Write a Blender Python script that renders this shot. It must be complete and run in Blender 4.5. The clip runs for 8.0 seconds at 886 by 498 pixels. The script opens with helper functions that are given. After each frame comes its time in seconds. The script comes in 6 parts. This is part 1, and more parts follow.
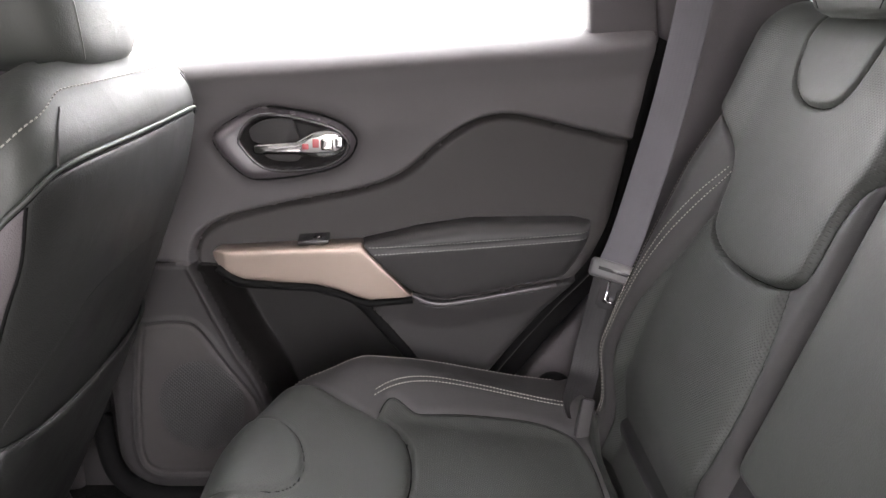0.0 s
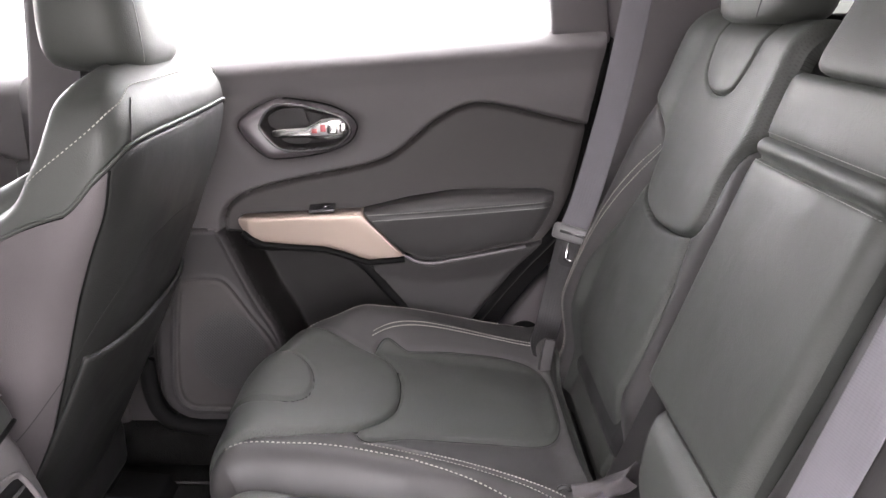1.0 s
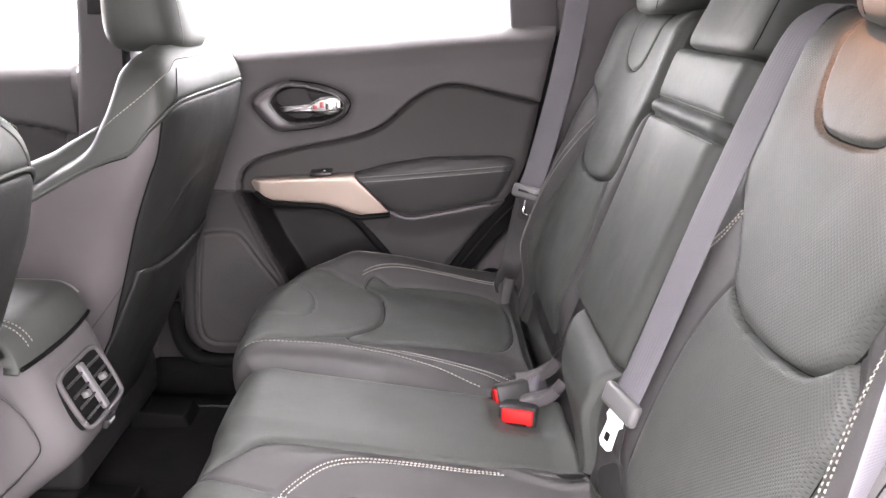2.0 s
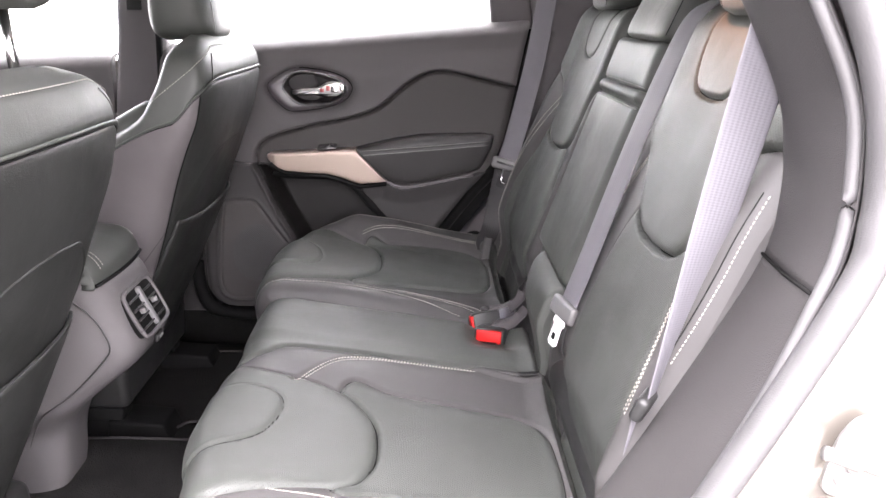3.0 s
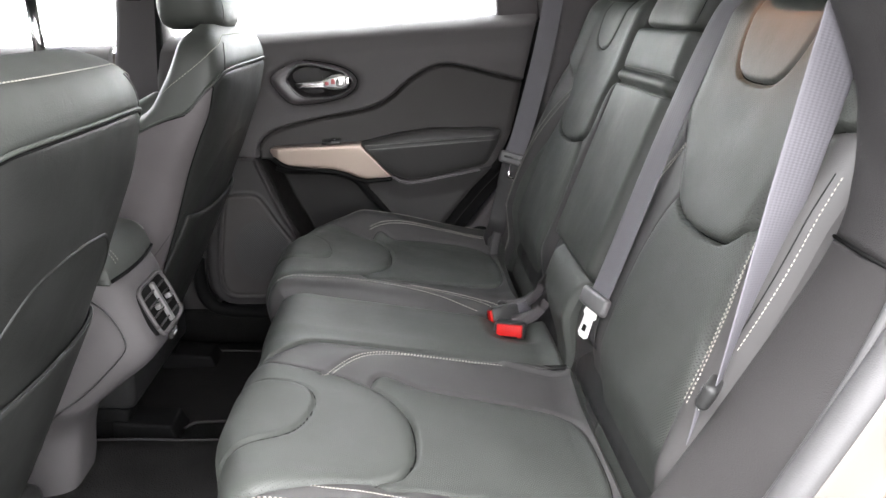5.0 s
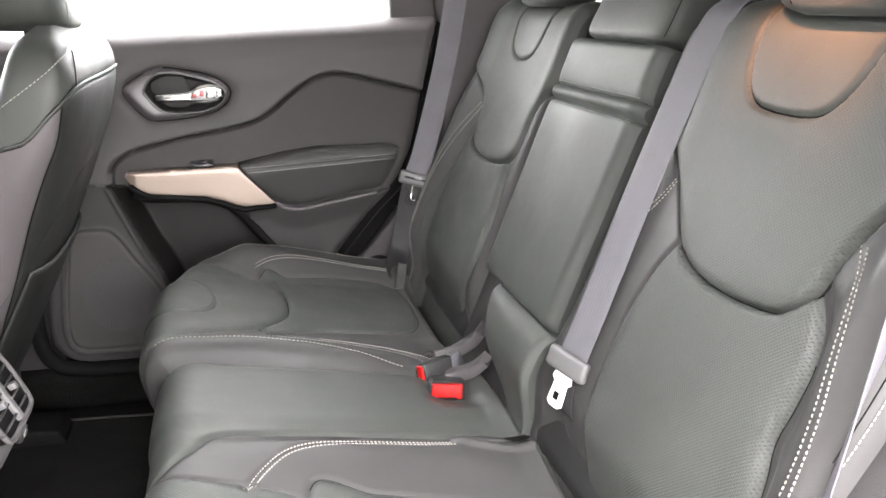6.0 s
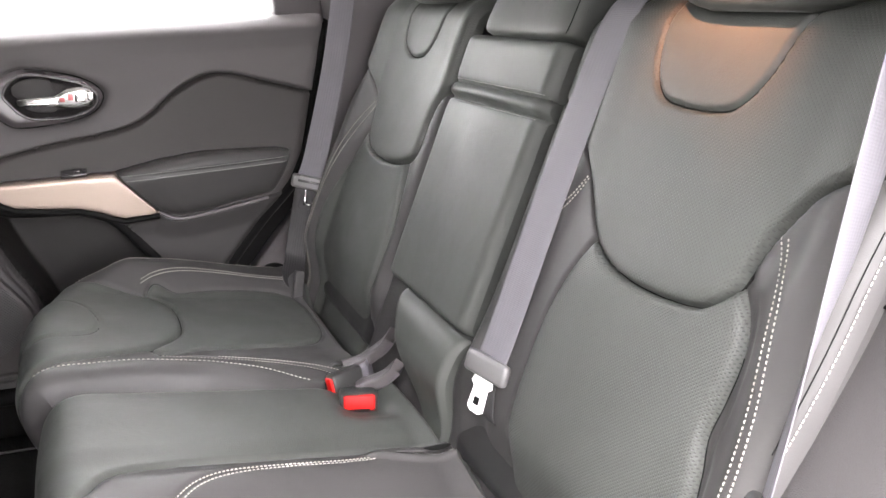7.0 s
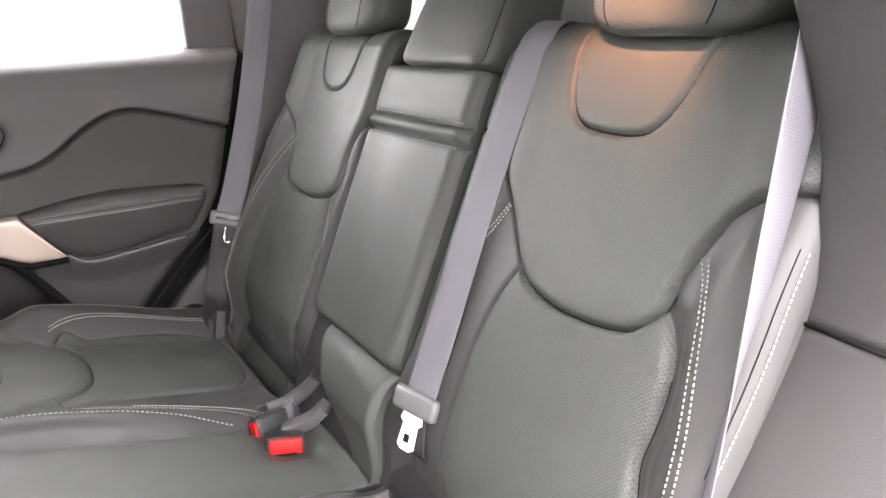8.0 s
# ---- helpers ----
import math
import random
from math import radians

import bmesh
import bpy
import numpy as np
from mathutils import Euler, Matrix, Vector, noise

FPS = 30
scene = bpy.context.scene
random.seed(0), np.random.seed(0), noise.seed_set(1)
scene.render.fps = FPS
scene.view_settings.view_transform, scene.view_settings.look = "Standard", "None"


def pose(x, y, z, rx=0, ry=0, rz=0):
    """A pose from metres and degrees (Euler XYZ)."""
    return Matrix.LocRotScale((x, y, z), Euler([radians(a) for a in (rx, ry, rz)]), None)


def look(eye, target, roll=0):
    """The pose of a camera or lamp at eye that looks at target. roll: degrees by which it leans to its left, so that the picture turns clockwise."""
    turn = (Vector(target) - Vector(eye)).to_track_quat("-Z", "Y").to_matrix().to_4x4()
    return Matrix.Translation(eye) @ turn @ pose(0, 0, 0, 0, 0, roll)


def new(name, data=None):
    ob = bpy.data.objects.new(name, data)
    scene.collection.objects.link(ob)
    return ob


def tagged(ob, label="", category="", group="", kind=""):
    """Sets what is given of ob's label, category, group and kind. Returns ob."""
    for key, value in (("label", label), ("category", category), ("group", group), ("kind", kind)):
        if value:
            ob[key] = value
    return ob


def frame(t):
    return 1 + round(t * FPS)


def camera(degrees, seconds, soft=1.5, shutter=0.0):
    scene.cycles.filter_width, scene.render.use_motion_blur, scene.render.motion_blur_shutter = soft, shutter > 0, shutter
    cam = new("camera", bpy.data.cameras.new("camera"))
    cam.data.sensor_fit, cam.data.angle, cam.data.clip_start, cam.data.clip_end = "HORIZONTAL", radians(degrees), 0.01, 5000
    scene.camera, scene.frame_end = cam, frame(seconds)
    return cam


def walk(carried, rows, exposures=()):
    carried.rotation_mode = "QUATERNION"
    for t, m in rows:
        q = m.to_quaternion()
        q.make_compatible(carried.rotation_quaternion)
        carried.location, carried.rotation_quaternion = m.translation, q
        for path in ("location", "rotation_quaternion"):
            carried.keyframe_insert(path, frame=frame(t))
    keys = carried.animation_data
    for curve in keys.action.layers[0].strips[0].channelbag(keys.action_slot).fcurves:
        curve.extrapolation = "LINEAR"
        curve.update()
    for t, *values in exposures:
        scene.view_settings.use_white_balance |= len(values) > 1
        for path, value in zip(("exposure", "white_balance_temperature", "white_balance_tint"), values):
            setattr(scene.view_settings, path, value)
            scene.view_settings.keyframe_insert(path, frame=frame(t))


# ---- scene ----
cam = camera(59.2, 8.0)
PATH = [
    (0, (0.246, -0.459, 0.863), (0.318, 1.449, 0.267), 1.1),
    (0.5, (0.257, -0.573, 0.87), (0.328, 1.333, 0.27), 0.9),
    (1, (0.287, -0.687, 0.886), (0.321, 1.217, 0.274), 0.5),
    (1.5, (0.314, -0.829, 0.871), (0.348, 1.083, 0.282), 0.4),
    (3, (0.345, -1.262, 0.854), (0.384, 0.651, 0.27), 0.5),
    (3.5, (0.362, -1.343, 0.783), (0.378, 0.57, 0.201), 0.2),
    (4, (0.352, -1.376, 0.744), (0.361, 0.537, 0.159), 0.3),
    (4.5, (0.321, -1.348, 0.806), (0.334, 0.567, 0.227), 0.3),
    (6, (0.156, -0.995, 0.844), (0.67, 0.849, 0.262), 1.9),
    (6.5, (0.141, -0.963, 0.846), (0.813, 0.828, 0.264), 1.7),
    (7, (0.134, -0.948, 0.841), (0.931, 0.793, 0.264), 1.9),
    (7.5, (0.14, -0.937, 0.838), (1.035, 0.761, 0.277), 1.6),
    (8, (0.151, -0.933, 0.836), (1.115, 0.748, 0.341), 1.1),
]
walk(cam, [(t, look(eye, target, roll)) for t, eye, target, roll in PATH],
     [(0, 5.89, 6800, 18), (1.5, 6.26, 6800, 21), (3.0, 6.06, 6700, 20), (3.5, 5.45, 6650, 17), (4.0, 5.15, 6550, 13), (4.5, 5.15, 6550, 11), (6.0, 6.32, 6800, 14), (8.0, 6.32, 6800, 17)])

# ---- world and light: bright white overcast daylight
world = bpy.data.worlds.new("overcast_sky")
scene.world = world
world.use_nodes = True
wn = world.node_tree
sky = wn.nodes.new("ShaderNodeTexSky")
sky.sky_type = "NISHITA"
sky.sun_disc = False
sky.sun_elevation = radians(74)
sky.sun_rotation = radians(222)
sky.dust_density = 1.0
pale = wn.nodes.new("ShaderNodeHueSaturation")
pale.inputs["Saturation"].default_value = 0.10
wn.links.new(sky.outputs[0], pale.inputs["Color"])
# an overcast sky is brighter overhead than at the horizon
where = wn.nodes.new("ShaderNodeTexCoord")
axes = wn.nodes.new("ShaderNodeSeparateXYZ")
rise = wn.nodes.new("ShaderNodeMapRange")
rise.inputs["From Min"].default_value, rise.inputs["From Max"].default_value = 0.0, 0.8
rise.inputs["To Min"].default_value, rise.inputs["To Max"].default_value = 0.40, 1.25
cover = wn.nodes.new("ShaderNodeMix")
cover.data_type, cover.blend_type = "RGBA", "MULTIPLY"
cover.inputs["Factor"].default_value = 1
wn.links.new(where.outputs["Generated"], axes.inputs[0])
wn.links.new(axes.outputs["Z"], rise.inputs["Value"])
wn.links.new(pale.outputs[0], cover.inputs["A"])
wn.links.new(rise.outputs[0], cover.inputs["B"])
wn.links.new(cover.outputs["Result"], wn.nodes["Background"].inputs[0])
wn.nodes["Background"].inputs[1].default_value = 0.15

sun_data = bpy.data.lights.new("sun", "SUN")
sun_data.energy = 0.09
sun_data.angle = radians(35)
sun_data.color = (1.0, 0.985, 0.96)
sun = new("sun", sun_data)
sun.matrix_world = look((-0.7, -0.8, 4.6), (0.2, 0.0, 0.4))

# ---- materials


def material(name, color, rough=0.5, metal=0.0, grain=0.0, grain_size=0.0012, vary=0.12, vary_size=0.08, coat=0.0,
             spec=0.5, sheen=0.0, rough_vary=0.08, wrinkle=0.0):
    m = bpy.data.materials.new(name)
    m.use_nodes = True
    t = m.node_tree
    b = t.nodes["Principled BSDF"]
    b.inputs["Metallic"].default_value = metal
    b.inputs["Specular IOR Level"].default_value = spec
    b.inputs["Coat Weight"].default_value = coat
    b.inputs["Coat Roughness"].default_value = 0.06
    b.inputs["Sheen Weight"].default_value = sheen
    where = t.nodes.new("ShaderNodeTexCoord")
    big = t.nodes.new("ShaderNodeTexNoise")
    big.inputs["Scale"].default_value = 1 / vary_size
    big.inputs["Detail"].default_value = 4
    t.links.new(where.outputs["Object"], big.inputs["Vector"])
    ramp = t.nodes.new("ShaderNodeMapRange")
    ramp.inputs["From Min"].default_value, ramp.inputs["From Max"].default_value = 0.3, 0.7
    ramp.inputs["To Min"].default_value, ramp.inputs["To Max"].default_value = 1 - vary, 1 + vary
    t.links.new(big.outputs["Fac"], ramp.inputs["Value"])
    mul = t.nodes.new("ShaderNodeMix")
    mul.data_type, mul.blend_type = "RGBA", "MULTIPLY"
    mul.inputs["Factor"].default_value = 1
    mul.inputs["A"].default_value = (*color, 1)
    t.links.new(ramp.outputs[0], mul.inputs["B"])
    t.links.new(mul.outputs["Result"], b.inputs["Base Color"])
    r2 = t.nodes.new("ShaderNodeMapRange")
    r2.inputs["From Min"].default_value, r2.inputs["From Max"].default_value = 0.3, 0.7
    r2.inputs["To Min"].default_value, r2.inputs["To Max"].default_value = rough - rough_vary, rough + rough_vary
    t.links.new(big.outputs["Fac"], r2.inputs["Value"])
    t.links.new(r2.outputs[0], b.inputs["Roughness"])
    m["last"] = ""
    if grain:
        fine = t.nodes.new("ShaderNodeTexVoronoi")
        fine.inputs["Scale"].default_value = 1 / grain_size
        t.links.new(where.outputs["Object"], fine.inputs["Vector"])
        bump = t.nodes.new("ShaderNodeBump")
        bump.inputs["Strength"].default_value = grain
        bump.inputs["Distance"].default_value = grain_size * 0.5
        t.links.new(fine.outputs["Distance"], bump.inputs["Height"])
        t.links.new(bump.outputs[0], b.inputs["Normal"])
        if wrinkle:
            soft = t.nodes.new("ShaderNodeTexNoise")
            soft.inputs["Scale"].default_value = 22
            soft.inputs["Detail"].default_value = 3
            soft.inputs["Distortion"].default_value = 0.6
            t.links.new(where.outputs["Object"], soft.inputs["Vector"])
            wave = t.nodes.new("ShaderNodeBump")
            wave.inputs["Strength"].default_value = wrinkle
            wave.inputs["Distance"].default_value = 0.01
            t.links.new(soft.outputs["Fac"], wave.inputs["Height"])
            t.links.new(wave.outputs[0], bump.inputs["Normal"])
    return m


def dotted(name, color, pitch, rough=0.45, depth=0.6, dark=0.35, radius=0.28, **kw):
    """Leather or grille pierced by a regular field of small holes, laid out by the mesh's own metre coordinates."""
    m = material(name, color, rough, **kw)
    t = m.node_tree
    b = t.nodes["Principled BSDF"]
    uv = t.nodes.new("ShaderNodeTexCoord")
    turn = t.nodes.new("ShaderNodeMapping")
    turn.inputs["Rotation"].default_value = (0, 0, radians(45))
    t.links.new(uv.outputs["UV"], turn.inputs["Vector"])
    v = t.nodes.new("ShaderNodeTexVoronoi")
    v.voronoi_dimensions = "2D"
    v.inputs["Scale"].default_value = 1 / pitch
    v.inputs["Randomness"].default_value = 0
    t.links.new(turn.outputs[0], v.inputs["Vector"])
    hole = t.nodes.new("ShaderNodeMapRange")
    hole.inputs["From Min"].default_value, hole.inputs["From Max"].default_value = radius - 0.08, radius + 0.08
    hole.inputs["To Min"].default_value, hole.inputs["To Max"].default_value = 0, 1
    t.links.new(v.outputs["Distance"], hole.inputs["Value"])
    dim = t.nodes.new("ShaderNodeMapRange")
    dim.inputs["To Min"].default_value, dim.inputs["To Max"].default_value = dark, 1
    t.links.new(hole.outputs[0], dim.inputs["Value"])
    mul = t.nodes.new("ShaderNodeMix")
    mul.data_type, mul.blend_type = "RGBA", "MULTIPLY"
    mul.inputs["Factor"].default_value = 1
    src = b.inputs["Base Color"].links[0].from_socket
    t.links.new(src, mul.inputs["A"])
    t.links.new(dim.outputs[0], mul.inputs["B"])
    t.links.new(mul.outputs["Result"], b.inputs["Base Color"])
    bump = t.nodes.new("ShaderNodeBump")
    bump.inputs["Strength"].default_value = depth
    bump.inputs["Distance"].default_value = 0.0012
    t.links.new(hole.outputs[0], bump.inputs["Height"])
    if b.inputs["Normal"].links:
        t.links.new(b.inputs["Normal"].links[0].from_socket, bump.inputs["Normal"])
    t.links.new(bump.outputs[0], b.inputs["Normal"])
    return m


def webbing(name, color, sheen=0.0):
    """Woven belt webbing: ribs along its length, fine cross threads."""
    m = material(name, color, 0.62, vary=0.06, vary_size=0.05, sheen=sheen, spec=0.25)
    t = m.node_tree
    b = t.nodes["Principled BSDF"]
    uv = t.nodes.new("ShaderNodeTexCoord")
    rib = t.nodes.new("ShaderNodeTexWave")
    rib.bands_direction = "X"
    rib.inputs["Scale"].default_value = 62
    weave = t.nodes.new("ShaderNodeTexWave")
    weave.bands_direction = "Y"
    weave.inputs["Scale"].default_value = 130
    for w in (rib, weave):
        t.links.new(uv.outputs["UV"], w.inputs["Vector"])
    mix = t.nodes.new("ShaderNodeMath")
    mix.operation = "MULTIPLY_ADD"
    mix.inputs[1].default_value = 0.5
    t.links.new(weave.outputs["Fac"], mix.inputs[0])
    t.links.new(rib.outputs["Fac"], mix.inputs[2])
    bump = t.nodes.new("ShaderNodeBump")
    bump.inputs["Strength"].default_value = 0.13
    bump.inputs["Distance"].default_value = 0.0012
    t.links.new(mix.outputs[0], bump.inputs["Height"])
    t.links.new(bump.outputs[0], b.inputs["Normal"])
    return m


LEATHER = material("black_leather", (0.0300, 0.0322, 0.0292), 0.56, grain=0.20, grain_size=0.0016, vary=0.10, wrinkle=0.08, vary_size=0.12, spec=0.30)
LEATHER_PERF = dotted("perforated_leather", (0.0315, 0.0338, 0.0308), 0.0030, 0.56, depth=0.50, dark=0.50, radius=0.24, grain=0.08, grain_size=0.0014, wrinkle=0.06, spec=0.30)
LEATHER_FINE = dotted("finely_perforated_leather", (0.0315, 0.0338, 0.0308), 0.0034, 0.56, depth=0.35, dark=0.66, radius=0.20, grain=0.08, grain_size=0.0014, wrinkle=0.06, spec=0.30)
# front seat backs: shade put into a colour darker than LEATHER
SHADED_SEAT_REAR = material("shaded_seat_rear_vinyl", (0.0115, 0.0119, 0.0112), 0.52, grain=0.20, grain_size=0.0016, vary=0.12, wrinkle=0.08, vary_size=0.12, spec=0.28)
VINYL = material("grey_black_vinyl", (0.0300, 0.0288, 0.0287), 0.50, grain=0.12, grain_size=0.0012, vary=0.08, wrinkle=0.05, spec=0.20)
THREAD = material("pale_thread", (0.23, 0.218, 0.195), 0.7, vary=0.15, vary_size=0.01)
THREAD_DARK = material("grey_thread", (0.16, 0.16, 0.15), 0.7, vary=0.15, vary_size=0.01)
SOFT_TRIM = material("soft_touch_trim", (0.052, 0.0485, 0.0493), 0.60, grain=0.35, grain_size=0.0010, vary=0.06, vary_size=0.2, spec=0.20)
INSET_TRIM = material("matte_inset_trim", (0.031, 0.0285, 0.028), 0.62, grain=0.35, grain_size=0.0009, vary=0.06, vary_size=0.2, spec=0.20)
HARD_TRIM = material("grained_black_plastic", (0.021, 0.0198, 0.020), 0.58, grain=0.5, grain_size=0.0011, vary=0.08, vary_size=0.15, spec=0.20)
DARK_PLASTIC = material("black_plastic", (0.014, 0.014, 0.014), 0.45, grain=0.2, grain_size=0.001, vary=0.1, spec=0.25)
GLOSS_PLASTIC = material("gloss_black_plastic", (0.02, 0.019, 0.02), 0.22, vary=0.08)
GREY_PLASTIC = material("grey_plastic", (0.075, 0.073, 0.074), 0.48, grain=0.2, grain_size=0.001, vary=0.08)
PILLAR_TRIM = material("pillar_trim", (0.060, 0.055, 0.057), 0.5, grain=0.4, grain_size=0.0012, vary=0.06, vary_size=0.2, spec=0.20)
GRILLE = dotted("speaker_grille", (0.013, 0.0125, 0.0125), 0.0042, 0.6, depth=0.5, dark=0.3, radius=0.28, vary=0.06)
BRONZE = material("satin_bronze_paint", (0.255, 0.203, 0.172), 0.44, metal=0.6, vary=0.05, vary_size=0.15)
CHROME = material("chrome", (0.78, 0.77, 0.76), 0.12, metal=1.0, vary=0.04, rough_vary=0.05)
STEEL = material("zinc_plated_steel", (0.36, 0.35, 0.345), 0.34, metal=0.9, vary=0.12, vary_size=0.02)
PLATE_STEEL = material("bright_satin_steel", (0.80, 0.79, 0.77), 0.45, metal=0.35, vary=0.08, vary_size=0.02)
SEAT_VINYL = material("grey_seat_side_vinyl", (0.058, 0.0525, 0.0540), 0.48, grain=0.3, grain_size=0.0013, vary=0.08, wrinkle=0.05, spec=0.20)
RED_MARK = material("faded_red_mark", (0.30, 0.05, 0.055), 0.4)
RED = material("red_plastic", (0.27, 0.004, 0.0035), 0.5, spec=0.12, vary=0.06, vary_size=0.01)
BELT = webbing("grey_belt_webbing", (0.076, 0.073, 0.081))
BELT_DARK = webbing("dark_belt_webbing", (0.012, 0.0115, 0.012), 0.0)
CARPET = material("black_carpet", (0.0042, 0.0042, 0.0040), 0.95, grain=1.0, grain_size=0.0028, vary=0.35, vary_size=0.06, spec=0.06)
MAT_CARPET = material("black_mat_carpet", (0.0085, 0.0082, 0.0080), 0.95, grain=1.0, grain_size=0.0025, vary=0.4, vary_size=0.05, spec=0.06)
PAINT = material("pale_beige_metallic_paint", (0.098, 0.0885, 0.0775), 0.30, metal=0.55, vary=0.03, vary_size=0.3, coat=1.0, rough_vary=0.03)
RUBBER = material("grey_rubber_seal", (0.036, 0.035, 0.036), 0.55, grain=0.15, grain_size=0.0015, vary=0.08)
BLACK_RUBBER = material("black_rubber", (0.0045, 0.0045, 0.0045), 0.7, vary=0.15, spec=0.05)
HEADLINER = material("light_grey_headliner", (0.46, 0.452, 0.436), 0.9, grain=0.4, grain_size=0.002, vary=0.05)
CONCRETE = material("grey_asphalt", (0.10, 0.098, 0.094), 0.8, grain=0.3, grain_size=0.01, vary=0.15, vary_size=0.9)
BEZEL_TRIM = material("satin_grey_bezel", (0.062, 0.055, 0.059), 0.46, vary=0.05)
# pocket trim blackened to hold the shade of the recess
SHADED_POCKET = material("shaded_black_pocket", (0.0055, 0.0050, 0.0047), 0.6, grain=0.4, grain_size=0.0011, vary=0.1, spec=0.20)

GLASS = bpy.data.materials.new("window_glass")
GLASS.use_nodes = True
_gb = GLASS.node_tree.nodes["Principled BSDF"]
_gb.inputs["Base Color"].default_value = (0.93, 0.96, 0.94, 1)
_gb.inputs["Roughness"].default_value = 0.0
_gb.inputs["Transmission Weight"].default_value = 1.0
_gb.inputs["IOR"].default_value = 1.1



def tinted_glass(name, through_it):
    """Thin car glass: a tinted clear layer under a faint sheen."""
    m = bpy.data.materials.new(name)
    m.use_nodes = True
    t = m.node_tree
    t.nodes.remove(t.nodes["Principled BSDF"])
    clear = t.nodes.new("ShaderNodeBsdfTransparent")
    clear.inputs["Color"].default_value = (*through_it, 1)
    gloss = t.nodes.new("ShaderNodeBsdfGlossy")
    gloss.inputs["Roughness"].default_value = 0.02
    both = t.nodes.new("ShaderNodeMixShader")
    both.inputs[0].default_value = 0.06
    t.links.new(clear.outputs[0], both.inputs[1])
    t.links.new(gloss.outputs[0], both.inputs[2])
    t.links.new(both.outputs[0], t.nodes["Material Output"].inputs["Surface"])
    return m


# unseen front glass, tinted far past real glass to dim the seat backs
SCREEN_GLASS = tinted_glass("dimming_front_glass", (0.24, 0.25, 0.247))
PRIVACY_GLASS = tinted_glass("privacy_glass", (0.24, 0.25, 0.245))

# ---- builders


def thing(name, label, category, group="", kind=""):
    ob = new(name)
    ob.empty_display_size = 0.02
    return tagged(ob, label, category, group, kind)


def mesh_part(name, verts, faces, mat, parent=None, label="", uvs=None, smooth=True, kind=""):
    """One mesh object from plain lists, under a thing or a part."""
    me = bpy.data.meshes.new(name)
    me.from_pydata([tuple(v) for v in verts], [], [tuple(int(i) for i in f) for f in faces])
    if uvs is not None:
        layer = me.uv_layers.new(name="metres")
        idx = np.empty(len(me.loops), dtype=np.int32)
        me.loops.foreach_get("vertex_index", idx)
        layer.data.foreach_set("uv", np.asarray(uvs, dtype=np.float32)[idx].ravel())
    if smooth:
        me.polygons.foreach_set("use_smooth", [True] * len(me.polygons))
    me.materials.append(mat)
    me.update()
    ob = new(name, me)
    if parent is not None:
        ob.parent = parent
    if label:
        ob["label"] = label
    if kind:
        ob["kind"] = kind
    return ob


def part(name, bm, mat, parent=None, label="", smooth=True, kind=""):
    """Links a bmesh as one mesh object under a thing or under a part."""
    bmesh.ops.recalc_face_normals(bm, faces=bm.faces)
    me = bpy.data.meshes.new(name)
    bm.to_mesh(me)
    bm.free()
    if smooth:
        me.polygons.foreach_set("use_smooth", [True] * len(me.polygons))
    me.materials.append(mat)
    ob = new(name, me)
    if parent is not None:
        ob.parent = parent
    if label:
        ob["label"] = label
    if kind:
        ob["kind"] = kind
    return ob


def block(size, m=None, bevel=0.004, segments=3):
    """A bevelled box as a bmesh, centred, then moved by m."""
    bm = bmesh.new()
    bmesh.ops.create_cube(bm, size=1)
    for v in bm.verts:
        v.co = Vector((v.co.x * size[0], v.co.y * size[1], v.co.z * size[2]))
    if bevel:
        bmesh.ops.bevel(bm, geom=list(bm.edges), offset=bevel, segments=segments, profile=0.5, affect="EDGES", clamp_overlap=True)
    if m is not None:
        bmesh.ops.transform(bm, matrix=m, verts=bm.verts)
    return bm


def spline(pts, n=10, closed=False):
    """A smooth line through the points."""
    p = np.asarray(pts, float)
    k = len(p)
    out = []
    for i in range(k if closed else k - 1):
        if closed:
            a, b, c, d = p[(i - 1) % k], p[i], p[(i + 1) % k], p[(i + 2) % k]
        else:
            a, b, c, d = p[max(i - 1, 0)], p[i], p[i + 1], p[min(i + 2, k - 1)]
        for t in np.linspace(0, 1, n, endpoint=False):
            out.append(0.5 * ((2 * b) + (c - a) * t + (2 * a - 5 * b + 4 * c - d) * t * t + (3 * b - a - 3 * c + d) * t ** 3))
    if not closed:
        out.append(p[-1])
    return np.array(out)


def even(line, step):
    """The same line with points at even steps."""
    seg = np.linalg.norm(np.diff(line, axis=0), axis=1)
    s = np.concatenate([[0], np.cumsum(seg)])
    k = max(2, int(round(s[-1] / step)) + 1)
    q = np.linspace(0, s[-1], k)
    return np.stack([np.interp(q, s, line[:, j]) for j in range(line.shape[1])], axis=1)


def away(P, line):
    """Distance of the points P (n, 2) from an open line."""
    best = np.full(len(P), 1e9)
    for a, b in zip(line[:-1], line[1:]):
        ab = b - a
        t = np.clip(((P - a) @ ab) / max(ab @ ab, 1e-12), 0, 1)
        best = np.minimum(best, np.hypot(*(P - (a + t[:, None] * ab)).T))
    return best


def within(P, poly):
    c = np.zeros(len(P), bool)
    x, y = P[:, 0], P[:, 1]
    for (x0, y0), (x1, y1) in zip(poly, np.roll(poly, -1, axis=0)):
        if y0 != y1:
            c ^= ((y0 > y) != (y1 > y)) & (x < (x1 - x0) * (y - y0) / (y1 - y0) + x0)
    return c


def signed(P, poly):
    """Distance from a closed outline, below zero inside."""
    d = away(P, np.vstack([poly, poly[:1]]))
    return np.where(within(P, poly), -d, d)


def ramp(x, a, b):
    t = np.clip((x - a) / (b - a), 0, 1)
    return t * t * (3 - 2 * t)


def puff(d, k):
    """Rises from 0 at an outline to 1 inside it (d below zero)."""
    return np.where(d < 0, 1 - np.exp(d / k), 0)


